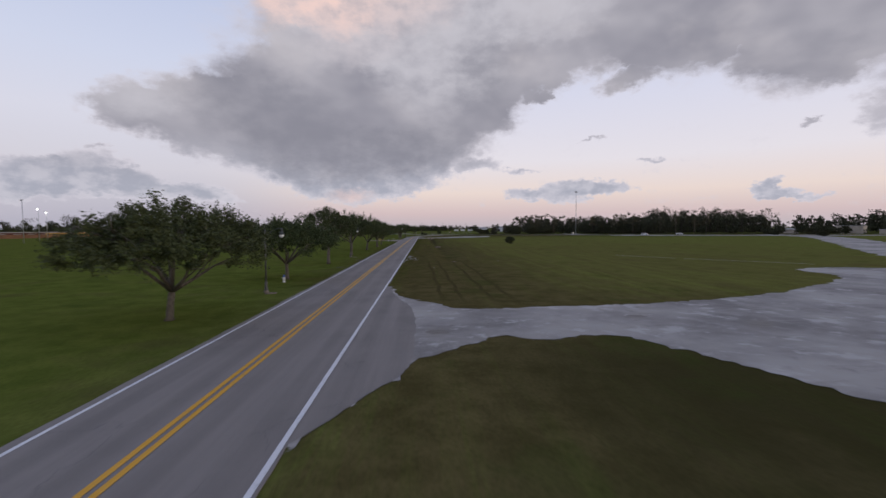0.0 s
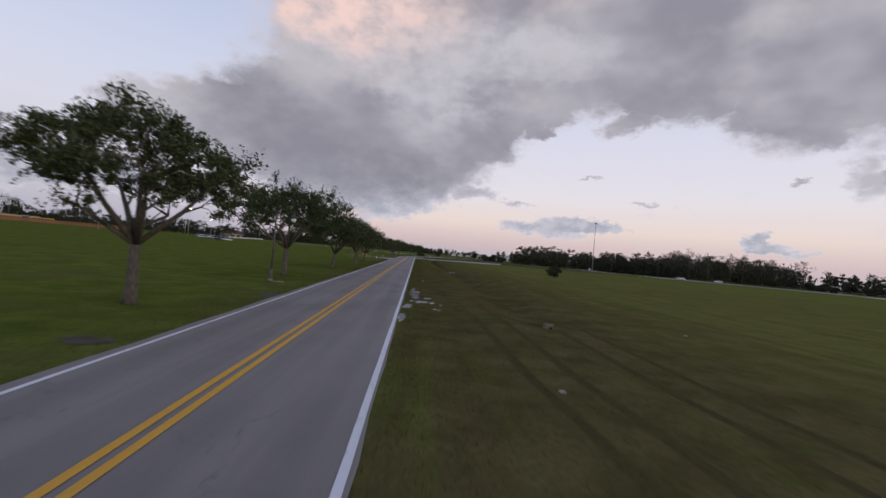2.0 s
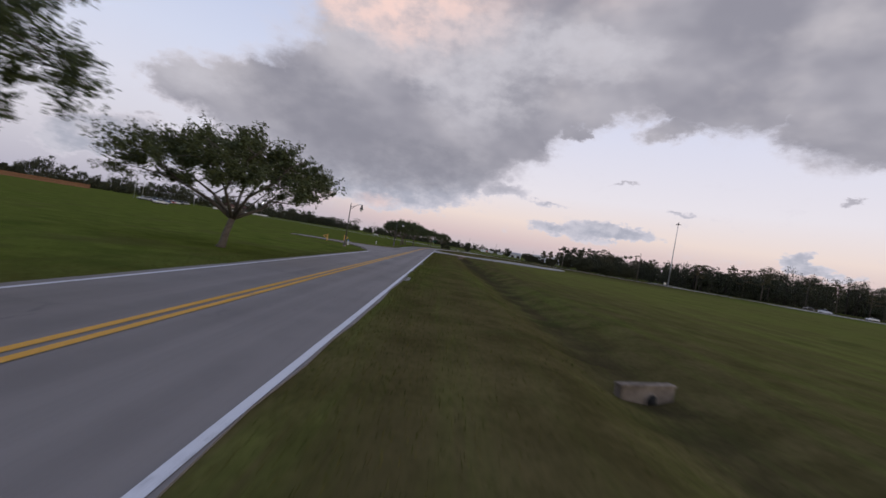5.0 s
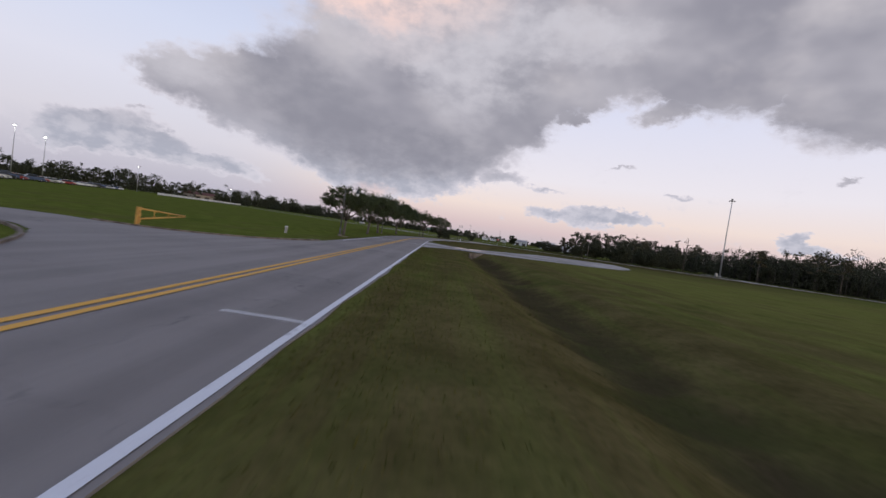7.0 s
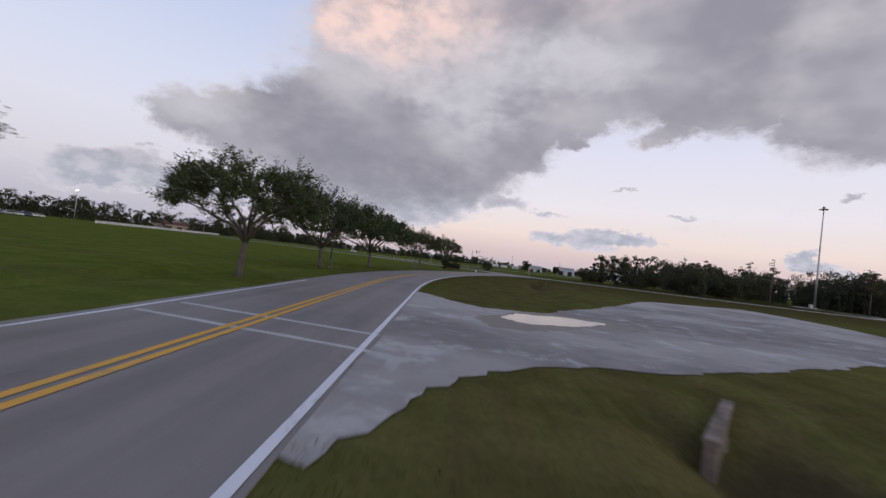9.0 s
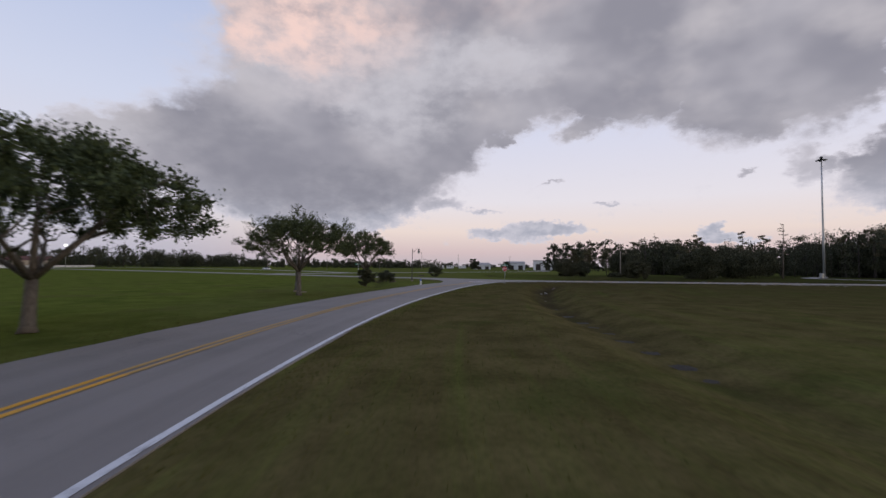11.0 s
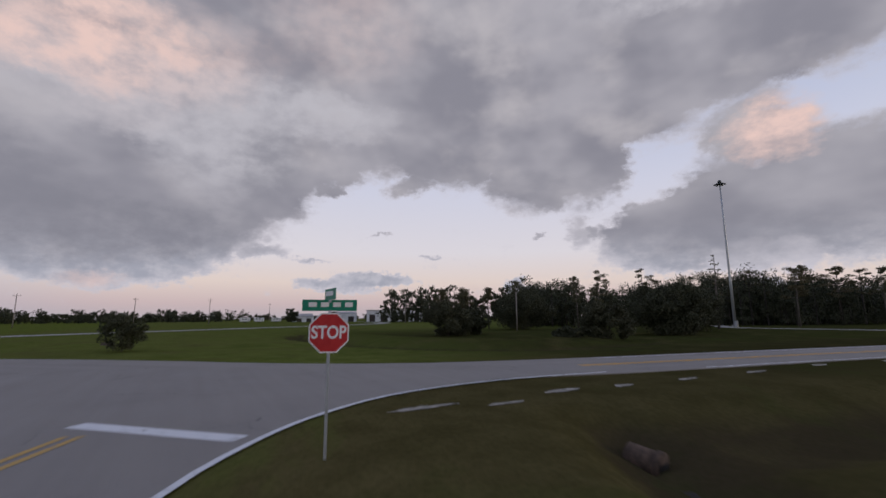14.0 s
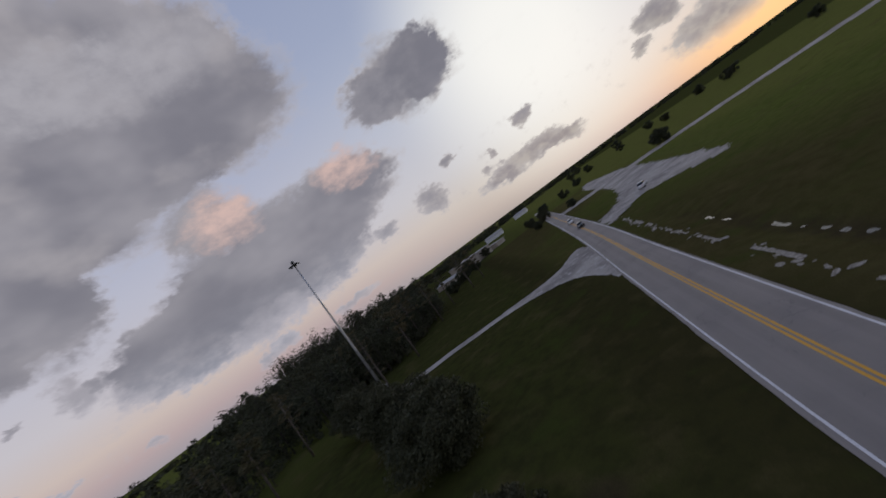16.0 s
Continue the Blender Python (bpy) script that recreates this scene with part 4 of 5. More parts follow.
def woods(name, label, line, depth, height, count, seed, mat="leaf_dark", per=20, leaf=.42, spare=.3, wide=.26, clumps=14):
    """A far wood: trunks and ragged crowns, one object of stuff."""
    rng = np.random.default_rng(seed)
    pts = spline(line, 4.0)
    side, length = along(pts)
    mids, radii = [], []
    wood = bmesh.new()
    for i in range(count):
        j = rng.integers(len(pts))
        o = rng.random() * depth
        x, y = pts[j][0] - side[j][0] * o + rng.normal(), pts[j][1] - side[j][1] * o + rng.normal()
        h = height * (.55 + .5 * rng.random()) * (1 + spare * noise.noise(Vector((x * .03, y * .03, seed))))
        w = h * wide * (.75 + .5 * rng.random())
        tube([(x, y, -.2), (x + rng.normal() * .3, y, h * .5), (x, y, h * .9)], [h * .016, h * .012, h * .004], 4, wood, False)
        for q in range(clumps):
            zz = h * (.06 + .92 * rng.random())
            ww = w * (1.2 - .8 * (zz / h) ** 2)
            mids.append((x + rng.normal() * ww * .6, y + rng.normal() * ww * .6, zz))
            radii.append(w * (.3 + .3 * rng.random()))
    ob = new(name, leaf_mesh(name, mids, radii, per, leaf, mat, rng, .8))
    me = bpy.data.meshes.new("trunks")
    wood.to_mesh(me)
    wood.free()
    me.materials.append(PAL["bark_dark"])
    t = new("trunks", me)
    t.parent = ob
    return tagged(ob, label, "woods", kind="stuff")


woods("cypress_woods", "dark dense wood behind the crossing road", [(222, 368), (190, 366), (158, 380), (136, 398), (114, 404), (100, 411)], -50, 14.0, 520, 51, per=46, leaf=.24)
woods("pine_woods", "dark tall pine wood in the distance", [(560, 395), (440, 430), (330, 440), (250, 470), (170, 510), (110, 560)], -60, 20, 260, 52, leaf=.8)
woods("tall_woods", "tall dark pine wood behind the light mast", [(340, 404), (290, 410), (240, 420), (204, 434)], -45, 23, 190, 57, leaf=.42, per=30)
woods("far_woods", "low dark tree line on the horizon", [(1300, 600), (900, 900), (500, 1050), (200, 1100), (-100, 1060), (-500, 1000), (-900, 800)], -90, 10.5, 520, 53, leaf=1.3, per=10, wide=.5)
woods("left_woods", "dark trees behind the car park", [(-420, 330), (-330, 420), (-260, 520), (-220, 640), (-190, 800)], -60, 13.0, 360, 54, leaf=.5, per=30, wide=.34, spare=.7)
woods("field_woods", "dark tree line behind the north field", [(60, 760), (0, 715), (-70, 690), (-160, 660), (-260, 640)], -40, 9.5, 170, 56, leaf=.6, per=18, wide=.42, spare=.6)
woods("west_woods", "dark tree line along the western horizon", [(1100, -900), (1150, -500), (1100, -150), (1000, 100), (760, 300), (560, 360)], -90, 12, 420, 55, leaf=1.2, per=10, wide=.5)

bush("bush", "big dark round bush before the wood", (61, 355.5, -.2), 3.0, 4.6, 36, leaf=.11, per=330)
bush("bush", "low dark bush before the wood", (56.5, 357, -.2), 1.6, 1.8, 37, leaf=.10, per=240)
bush("bush", "dark bushy clump before the wood", (52.5, 376, -.1), 3.4, 5.0, 38, leaf=.11, per=330)
bush("bush", "dark bushy clump before the wood", (58, 378.5, -.1), 2.6, 4.2, 39, leaf=.11, per=330)
bush("bush", "wide dark thicket before the wood", (80, 361, -.1), 5.6, 7.6, 40, leaf=.14, clumps=110, per=330)
bush("bush", "wide dark thicket before the wood", (96, 368, -.1), 5.6, 8.0, 41, leaf=.14, clumps=110, per=330)
bush("bush", "wide dark thicket before the wood", (112, 378, -.1), 6.0, 8.4, 42, leaf=.14, clumps=110, per=330)
bush("bush", "tall dark thicket before the wood", (82, 395, -.1), 6.0, 8.6, 43, leaf=.14, clumps=110, per=330)
for i, (x, y, w) in enumerate(((255, 306, 3.0), (278, 296, 4.0), (300, 300, 3.5), (330, 282, 4.5), (246, 288, 2.5), (350, 259, 4), (385, 235, 4), (442, 131, 5), (520, 130, 6), (412, 94, 5), (347, 110, 5), (332, 127, 4.5), (300, 85, 4.5), (470, 190, 5), (430, 170, 4), (380, 150, 4), (560, 180, 6), (620, 150, 7), (300, 348, 4), (318, 346, 5), (284, 343, 3.5), (338, 330, 4), (262, 352, 4.5), (240, 358, 4))):
    bush("bush", "dark round tree beside the far lot", (x, y, 0), w, w * 1.5, 60 + i, leaf=.26, clumps=40)


bush("lone_tree", "dark round tree alone in the far field", (77.5, 624, 0), 4.4, 9.5, 66, leaf=.3, per=120)
bush("lone_tree", "dark round tree alone in the far field", (104, 618, 0), 3.4, 7.5, 67, leaf=.3, per=120)


def cypress(at, h, seed, label, full=1.0):
    """A thin cypress with flat tiers of sparse foliage."""
    rng = np.random.default_rng(seed)
    t = thing("cypress_tree", label, "tree", "cypresses", pose(*at))
    wood = bmesh.new()
    lean = rng.normal(size=2) * .25
    tube([(0, 0, -.2), (lean[0] * .4, lean[1] * .4, h * .5), (lean[0], lean[1], h)], [h * .018, h * .011, h * .003], 7, wood)
    mids, radii = [], []
    for i in range(20):
        z = h * (.48 + .51 * i / 19 + rng.normal() * .02)
        a = rng.random() * 6.28
        reach = h * (.05 + .12 * rng.random()) * (1.25 - .7 * i / 19) * (1.5 if full > 1 else 1)
        p = Vector((lean[0] * z / h, lean[1] * z / h, z))
        q = p + Vector((math.cos(a) * reach, math.sin(a) * reach, .12 * reach))
        tube([p, (p + q) / 2 + Vector((0, 0, .1)), q], [h * .005, h * .0035, h * .0015], 4, wood, False)
        if rng.random() < .45 + .4 * full:
            mids += [q, (p + q * 2) / 3]
            radii += [.5 + .5 * full * rng.random(), .4 + .4 * full * rng.random()]
    part("trunk", wood, "bark", t)
    if mids:
        raw_part("crown", leaf_mesh("crown", mids, radii, int(60 * full), .16, "leaf_cypress", rng, .55), t, "sparse flat tiers of foliage")


for i, (x, y, h, full, label) in enumerate((
        (125.5, 446.7, 17.6, .8, "tall thin cypress with a tufted top"), (124.2, 396.4, 15.1, .7, "thin cypress with short ragged tiers"),
        (115.9, 372.9, 15.3, .15, "nearly bare dead cypress"), (67.7, 405, 8.4, 1.5, "low cypress with a broad flat crown"),
        (71.5, 402, 8.6, 1.5, "low cypress with a broad flat crown"), (79, 403, 9.0, 1.5, "low cypress with a broad flat crown"),
        (115, 412, 13, .7, "thin cypress with short ragged tiers"), (175, 380, 17.0, 1.6, "tall cypress with broad flat tiers"),
        (178, 373, 16.6, 1.6, "tall cypress with broad flat tiers"), (183, 365, 16.0, 1.6, "tall cypress with broad flat tiers"),
        (158, 392, 14.0, 1.2, "tall cypress with broad flat tiers"), (104, 400, 12.2, .8, "thin cypress with short ragged tiers"),
        (204, 360, 15.5, 1.3, "tall cypress with broad flat tiers"), (150, 372, 14.6, 1.4, "tall cypress with broad flat tiers"),
        (163, 388, 15.8, 1.5, "tall cypress with broad flat tiers"), (192, 372, 16.4, 1.5, "tall cypress with broad flat tiers"),
        (212, 350, 15.4, 1.4, "tall cypress with broad flat tiers"), (224, 344, 14.8, 1.2, "tall cypress with broad flat tiers"),
        (238, 350, 16.2, 1.4, "tall cypress with broad flat tiers"), (96, 414, 12.4, 1.0, "thin cypress with short ragged tiers"),
        (140, 404, 14.6, 1.1, "thin cypress with short ragged tiers"), (107, 396, 13.2, 1.2, "thin cypress with short ragged tiers"))):
    cypress((x, y, -.1), h, 200 + i, label, full)

# ---------------------------------------------------------------- street furniture
material("pole_bronze", tint((.075, .074, .070), (.12, .116, .108)), 0.55, 0.3)
material("globe", tint((.62, .62, .64), (.74, .74, .76)), 0.25)
material("sign_red", tint((.42, .018, .018), (.50, .03, .028), 8), 0.35)
material("sign_white", tint((.72, .70, .68), (.80, .78, .76), 8), 0.4)
material("sign_green", tint((.006, .17, .10), (.01, .22, .13), 8), 0.35)
material("hydrant_white", tint((.55, .55, .55), (.70, .70, .70), 6), 0.5)
material("hydrant_blue", tint((.05, .10, .30), (.08, .14, .38), 6), 0.5)
material("gate_orange", tint((.45, .22, .06), (.62, .38, .10), 4), 0.6)
material("rust", tint((.16, .075, .04), (.26, .14, .08), 3), 0.9)
material("wood_pole", tint((.16, .14, .12), (.26, .235, .21), 2), 0.95)
material("wall_beige", tint((.34, .30, .25), (.44, .39, .33), .4), 0.9)
material("wall_white", tint((.60, .60, .61), (.74, .74, .74), .4), 0.8)
material("roof_grey", tint((.28, .27, .27), (.40, .39, .38), .5), 0.8)
material("roof_red", tint((.085, .035, .028), (.12, .05, .04), .5), 0.85)
material("dark_opening", tint((.03, .022, .018), (.06, .045, .036), 1), 0.6)
material("tyre", tint((.012, .012, .012), (.02, .02, .02)), 0.9)
material("glass_dark", lambda n, p: ((.015, .018, .022),), 0.08, 0.0, 0.5)
for nm, a in (("car_white", (.70, .70, .70)), ("car_silver", (.38, .39, .40)), ("car_black", (.02, .021, .023)), ("car_blue", (.05, .08, .16)), ("car_red", (.26, .03, .03)), ("bus_yellow", (.60, .33, .04))):
    material(nm, (lambda c: (lambda n, p: n.mix(n.step(n.noise(p, 2.0, 4), 0.3, 0.7), c, tuple(v * .85 for v in c))))(a), 0.28, 0.0, 0.5)


def street_lamp(at, turn, label):
    """A bronze post with a swan-neck arm that holds a bell lamp."""
    t = thing("street_lamp", label, "street lamp", "lamps along the road", pose(*at, 0, 0, turn))
    part("footing", turned([(.24, -.1), (.24, .10), (.21, .15)], 14), "concrete_dirty", t, "round concrete footing")
    part("base", turned([(.16, .13), (.16, .30), (.125, .42), (.115, .85), (.085, .95)], 14), "pole_bronze", t)
    part("pole", tube([(0, 0, .9), (0, 0, 3.2), (0, 0, 5.35)], [.085, .068, .055], 10), "pole_bronze", t)
    part("finial", turned([(.06, 5.34), (.085, 5.40), (.05, 5.48), (.03, 5.58), (.008, 5.68)], 10), "metal_dark", t)
    pts = [(0, 0, 5.18), (.25, 0, 5.20), (.55, 0, 5.36), (.90, 0, 5.56), (1.20, 0, 5.62), (1.42, 0, 5.58)]
    arm = part("arm", tube(pts, [.032, .032, .03, .028, .026, .026], 8), "metal_dark", t)
    part("brace", tube([(0, 0, 4.90), (.28, 0, 5.00), (.50, 0, 5.30)], [.016, .016, .016], 6), "metal_dark", arm)
    head = part("lamp_head", turned([(.03, 5.66), (.09, 5.60), (.13, 5.52), (.10, 5.44), (.11, 5.36), (.18, 5.22), (.23, 5.10), (.23, 5.06)], 14, None, (1.42, 0, 0)), "metal_dark", t, "black bell-shaped lamp head")
    part("globe", turned([(.20, 5.06), (.21, 4.98), (.17, 4.88), (.10, 4.81), (.02, 4.78)], 14, None, (1.42, 0, 0)), "globe", head, "milky glass globe")
    return t


lamp_post = street_lamp((-10.3, 38.6, 0), 4, "bronze street lamp with swan-neck arm, unlit")
for x, y, turn in ((-10.7, 84.5, -3), (-10.5, 131.5, 2), (-10.5, 178.5, 0), (-9.3, 223.3, 5), (-10.6, 267.5, -4), (-4.3, 307.5, -16), (8.9, 339.55, -40)):
    copy_thing(lamp_post, pose(x, y, 0, 0, 0, turn))


def slab(at, sx, sy, turn, label):
    s = box(sx, sy, .10, (0, 0, -.04), .02)
    me = bpy.data.meshes.new("utility_cover")
    s.to_mesh(me)
    s.free()
    me.materials.append(PAL["concrete_dirty"])
    ob = tagged(new("utility_cover", me), label, "utility cover", "utility covers")
    ob.matrix_world = pose(*at, 0, 0, turn)


for x, y, a in ((-9.6, 37.7, 12), (-9.9, 83.8, 20), (-8.7, 222.6, 8), (-3.6, 306.4, 60)):
    slab((x, y, 0), .95, .5, a, "flat pale concrete cover in the grass")


def hydrant(at, turn, label):
    h = thing("fire_hydrant", label, "fire hydrant", "hydrants", pose(*at, 0, 0, turn))
    part("barrel", turned([(.16, -.05), (.16, .06), (.11, .08), (.105, .48), (.13, .50), (.13, .54)], 14), "hydrant_white", h)
    part("bonnet", turned([(.14, .54), (.14, .58), (.12, .66), (.07, .73), (.03, .75), (.03, .80)], 14), "hydrant_blue", h, "blue domed bonnet")
    for a in (0, math.pi):
        part("nozzle", tube([(math.cos(a) * .08, math.sin(a) * .08, .42), (math.cos(a) * .20, math.sin(a) * .20, .42)], [.055, .055], 10), "hydrant_white", h)
    part("pumper_nozzle", tube([(0, -.08, .36), (0, -.22, .36)], [.075, .075], 10), "hydrant_white", h)
    return h


hyd = hydrant((-11.0, 45.6, 0), 10, "white fire hydrant with a blue bonnet in grass")
copy_thing(hyd, pose(-11.7, 185.8, 0, 0, 0, 40))
copy_thing(hyd, pose(9.3, 324.6, 0, 0, 0, 70))

m = thing("marker_post", "short white plastic utility marker in grass", "marker post", "", pose(-11.8, 212.9, 0))
part("body", box(.22, .18, .60, (0, 0, -.05), .03), "concrete", m)
part("cap", box(.26, .22, .07, (0, 0, .55), .02), "hydrant_white", m)


def gate(at, turn, length, label):
    """A swing barrier: an upright panel with two rails that meet at the far end."""
    g = thing("swing_gate", label, "gate", "swing gates", pose(*at, 0, 0, turn))
    for x in (-.12, .12):
        part("post", box(.09, .09, 1.15, (x, 0, -.1), .01), "gate_orange", g)
    for z in (.25, .60, .95):
        part("panel_board", box(.34, .05, .20, (0, -.06, z - .1), .01), "gate_orange", g)
    part("top_rail", tube([(.1, 0, .95), (length * .6, 0, .74), (length, 0, .62)], [.055, .05, .045], 8), "gate_orange", g)
    part("lower_rail", tube([(.1, 0, .35), (length * .6, 0, .48), (length, 0, .56)], [.055, .05, .045], 8), "gate_orange", g)
    for s in (.3, .6, .85):
        part("strut", tube([(length * s, 0, .35 + .22 * s), (length * s, 0, .95 - .33 * s)], [.03, .03], 6), "gate_orange", g)
    return g


gate((-15.1, 186.9, 0), 112, 5.6, "orange steel swing gate across the driveway")
gate((-15.2, 198.4, 0), 96, 5.6, "orange steel swing gate standing in the grass")


def headwall(at, turn, length, height, pipe_r, label, dirty="concrete_dirty"):
    h = thing("culvert", label, "culvert", "culverts", pose(*at, 0, 0, turn))
    wall = box(length, .20, height, (0, 0, -height), .03)
    part("headwall", wall, dirty, h, "stained concrete headwall")
    part("coping", box(length + .04, .24, .07, (0, 0, -.02), .015), "concrete_dirty", h)
    part("pipe", tube([(.1, .1, -height * .62), (.1, -.15, -height * .62)], [pipe_r, pipe_r], 16), "concrete_dirty", h, "concrete drain pipe")
    # dark disc on the closed end, in place of a shaded hollow
    part("pipe_mouth", tube([(.1, -.12, -height * .62), (.1, -.158, -height * .62)], [pipe_r * .82, pipe_r * .82], 16), "pipe_hollow_shade", h, "dark disc painted as the shaded pipe hollow")
    return h


headwall((7.2, 229.0, -.02), 53, 3.3, 1.10, .34, "concrete culvert headwall at the lot's edge")
headwall((7.7, 133.4, -.22), 24, 1.9, .55, .20, "small concrete culvert across the ditch")
headwall((8.8, 74.0, -.22), 10, .55, .32, .13, "small drain pipe end in the grass")


def drain(at, turn, r, length, label):
    d = thing("drain_pipe", label, "drain pipe", "drain pipes", pose(*at, 0, 0, turn))
    part("pipe", tube([(0, length, .12), (0, 0, 0)], [r, r], 18), "pipe_rust", d)
    # the hollow's shade is painted as a dark disc here too
    part("mouth", tube([(0, .05, 0), (0, -.012, 0)], [r * .84, r * .84], 18), "pipe_hollow_shade", d, "dark disc painted as the shaded pipe hollow")
    part("collar", tube([(0, .18, .02), (0, .02, 0)], [r * 1.12, r * 1.12], 18), "pipe_rust", d)
    return d


drain((31.4, 329.4, -1.15), 12, .34, .9, "dark concrete drain pipe in the ditch bank")
drain((5.2, 337.6, -.30), 200, .32, 2.0, "dark drain pipe under the road corner")
drain((14.0, 377.5, -.15), 30, .30, 2.0, "dark drain pipe in the verge")


def rock(at, size, seed, label, mat="stone_pale", group="stones", name="rock"):
    rng = np.random.default_rng(seed)
    bm = bmesh.new()
    bmesh.ops.create_icosphere(bm, subdivisions=2, radius=1.0)
    sx, sy, sz = size
    for v in bm.verts:
        k2 = 1 + .35 * noise.noise(v.co * 1.3 + Vector((seed, 0, 0))) + .12 * noise.noise(v.co * 4 + Vector((0, seed, 0)))
        v.co = Vector((v.co.x * sx * k2, v.co.y * sy * k2, max(-.3, v.co.z) * sz * k2))
    me = bpy.data.meshes.new(name)
    bm.to_mesh(me)
    bm.free()
    me.materials.append(PAL[mat])
    ob = tagged(new(name, me), label, "rock", group)
    ob.matrix_world = pose(*at, 0, 0, rng.random() * 360)
    return ob


for i, (x, y, z, s) in enumerate(((23.5, 314.8, .02, .42), (24.3, 315.9, .02, .26), (23.9, 314.2, .02, .2), (25.4, 318.6, .02, .14), (22.1, 310.3, .02, .16), (21.2, 308.2, .02, .12), (19.4, 302.5, .02, .10))):
    rock((x, y, float(ground_z(np.array([x]), np.array([y]))[0]) + z), (s, s * .8, s * .45), i + 1, "pale broken stone in the ditch")
rubble = cross_line[(cross_line[:, 0] > 64) & (cross_line[:, 0] < 150)]
for i in range(0, len(rubble) - 5, 5):
    band("rubble_strip", rubble[i:i + 3 + i % 3], -W / 2 - 3.05 - .1 * (i % 4), -W / 2 - 2.75, .004, "stone_pale", "broken pale limestone strip beside the road", "rubble", jag=.28)
rng = np.random.default_rng(77)
side, length = along(cross_line)
n_stone = 0
for i, p in enumerate(cross_line):
    if 40 < p[0] < 150:
        for q in range(3 if p[0] > 62 else 1):
            o = -(W / 2 + 2.9 + rng.normal() * .45)
            s = (.10 + .26 * rng.random() ** 1.5) * (1 if p[0] > 62 else .45)
            if rng.random() < .8:
                n_stone += 1
                rock((p[0] + side[i][0] * o + rng.random() * 1.6, p[1] + side[i][1] * o, -.05), (s * 1.9, s, s * .28), 100 + n_stone, "pale limestone lump along the road's edge", group="stones along the road")
for i, (x, y) in enumerate(((.9, 112.6), (2.6, 77.0), (2.4, 74.6), (1.7, 99.0), (16.1, 72.4), (5.0, 60.5))):
    rock((x, y, 0), (.12, .10, .06), 300 + i, "small pale stone in the grass")


def stop_sign(at, turn):
    """An octagonal sign on a thin post, with two street name blades on top."""
    s = thing("stop_sign", "red octagonal stop sign on a thin steel post", "road sign", "", pose(*at, 0, 0, turn))
    part("post", box(.055, .045, 3.05, (0, 0, -.3), .006), "galvanised", s)

    def octagon(r, y0, y1):
        bm = bmesh.new()
        a = [22.5 + 45 * i for i in range(8)]
        f = [bm.verts.new((r * math.cos(radians(t)), y0, 2.32 + r * math.sin(radians(t)))) for t in a]
        b = [bm.verts.new((r * math.cos(radians(t)), y1, 2.32 + r * math.sin(radians(t)))) for t in a]
        bm.faces.new(f)
        bm.faces.new(b[::-1])
        for i in range(8):
            bm.faces.new((f[i], b[i], b[(i + 1) % 8], f[(i + 1) % 8]))
        bmesh.ops.recalc_face_normals(bm, faces=bm.faces)
        return bm

    plate = part("plate", octagon(.415, -.03, -.036), "sign_white", s, "white-rimmed octagonal plate")
    part("face", octagon(.385, -.036, -.040), "sign_red", plate, "red face")
    cu = bpy.data.curves.new("lettering", "FONT")
    cu.body, cu.size, cu.align_x, cu.align_y, cu.extrude, cu.offset = "STOP", .34, "CENTER", "CENTER", .002, .008
    tmp = bpy.data.objects.new("lettering", cu)
    scene.collection.objects.link(tmp)
    me = bpy.data.meshes.new_from_object(tmp.evaluated_get(bpy.context.evaluated_depsgraph_get()))
    bpy.data.objects.remove(tmp)
    me.transform(pose(0, -.0425, 2.32, 90, 0, 0) @ Matrix.Diagonal((.82, 1.0, 1, 1)))
    me.materials.clear()
    me.materials.append(PAL["sign_white"])
    raw_part("lettering", me, plate, "white capital letters")
    for k2, (z, ln, tw, ht) in enumerate(((2.84, 1.05, 12, .22), (3.06, .62, -62, .22))):
        bl = part("street_blade", box(ln, .012, ht, (0, 0, z - .1), .003, None, None), "sign_green", s, "green street name blade")
        bl.matrix_local = pose(0, 0, 0, 0, 0, tw)
        for j in range(4 if k2 == 0 else 3):
            for yy in (-.0085, .0085):
                part("bar", box(.15, .003, .09, (-.36 * ln + j * .22 * ln + .05, yy, z - .02), 0), "sign_white", bl, "pale bar")
        part("bracket", box(.05, .05, .06, (0, 0, z - .16), .005), "galvanised", s)
    return s


stop_sign((23.25, 330.7, 0), -24)


def high_mast(at):
    t = thing("high_mast_light", "tall steel high-mast light with a ring of lamps", "light mast", "", pose(*at))
    part("footing", turned([(.75, -.2), (.75, .35), (.68, .40)], 16), "concrete", t)
    part("pole", tube([(0, 0, .3), (0, 0, 12), (0, 0, 25), (0, 0, 37.4)], [.36, .30, .23, .15], 14), "galvanised", t)
    part("cap", turned([(.16, 37.3), (.45, 37.45), (.45, 37.75), (.2, 38.0), (.02, 38.1)], 14), "metal_dark", t)
    ring = part("lamp_ring", turned([(.75, 36.9), (.9, 36.9), (.9, 37.0), (.75, 37.0)], 20), "metal_dark", t)
    for i in range(6):
        a = 6.2832 * i / 6
        c, s2 = math.cos(a), math.sin(a)
        part("lamp_arm", tube([(c * .15, s2 * .15, 37.2), (c * 1.1, s2 * 1.1, 37.0)], [.05, .04], 6), "metal_dark", ring)
        part("luminaire", box(.5, .42, .34, (c * 1.15, s2 * 1.15, 36.65), .06), "metal_dark", ring)
    return t


high_mast((138.8, 381.2, 0))
cab = thing("utility_cabinet", "grey metal cabinet at the mast's foot", "cabinet", "", pose(136.0, 379.5, 0, 0, 0, 20))
part("body", box(1.3, .7, 1.4, (0, 0, -.02), .03), "galvanised", cab)
part("lid", box(1.4, .8, .08, (0, 0, 1.38), .02), "roof_grey", cab)


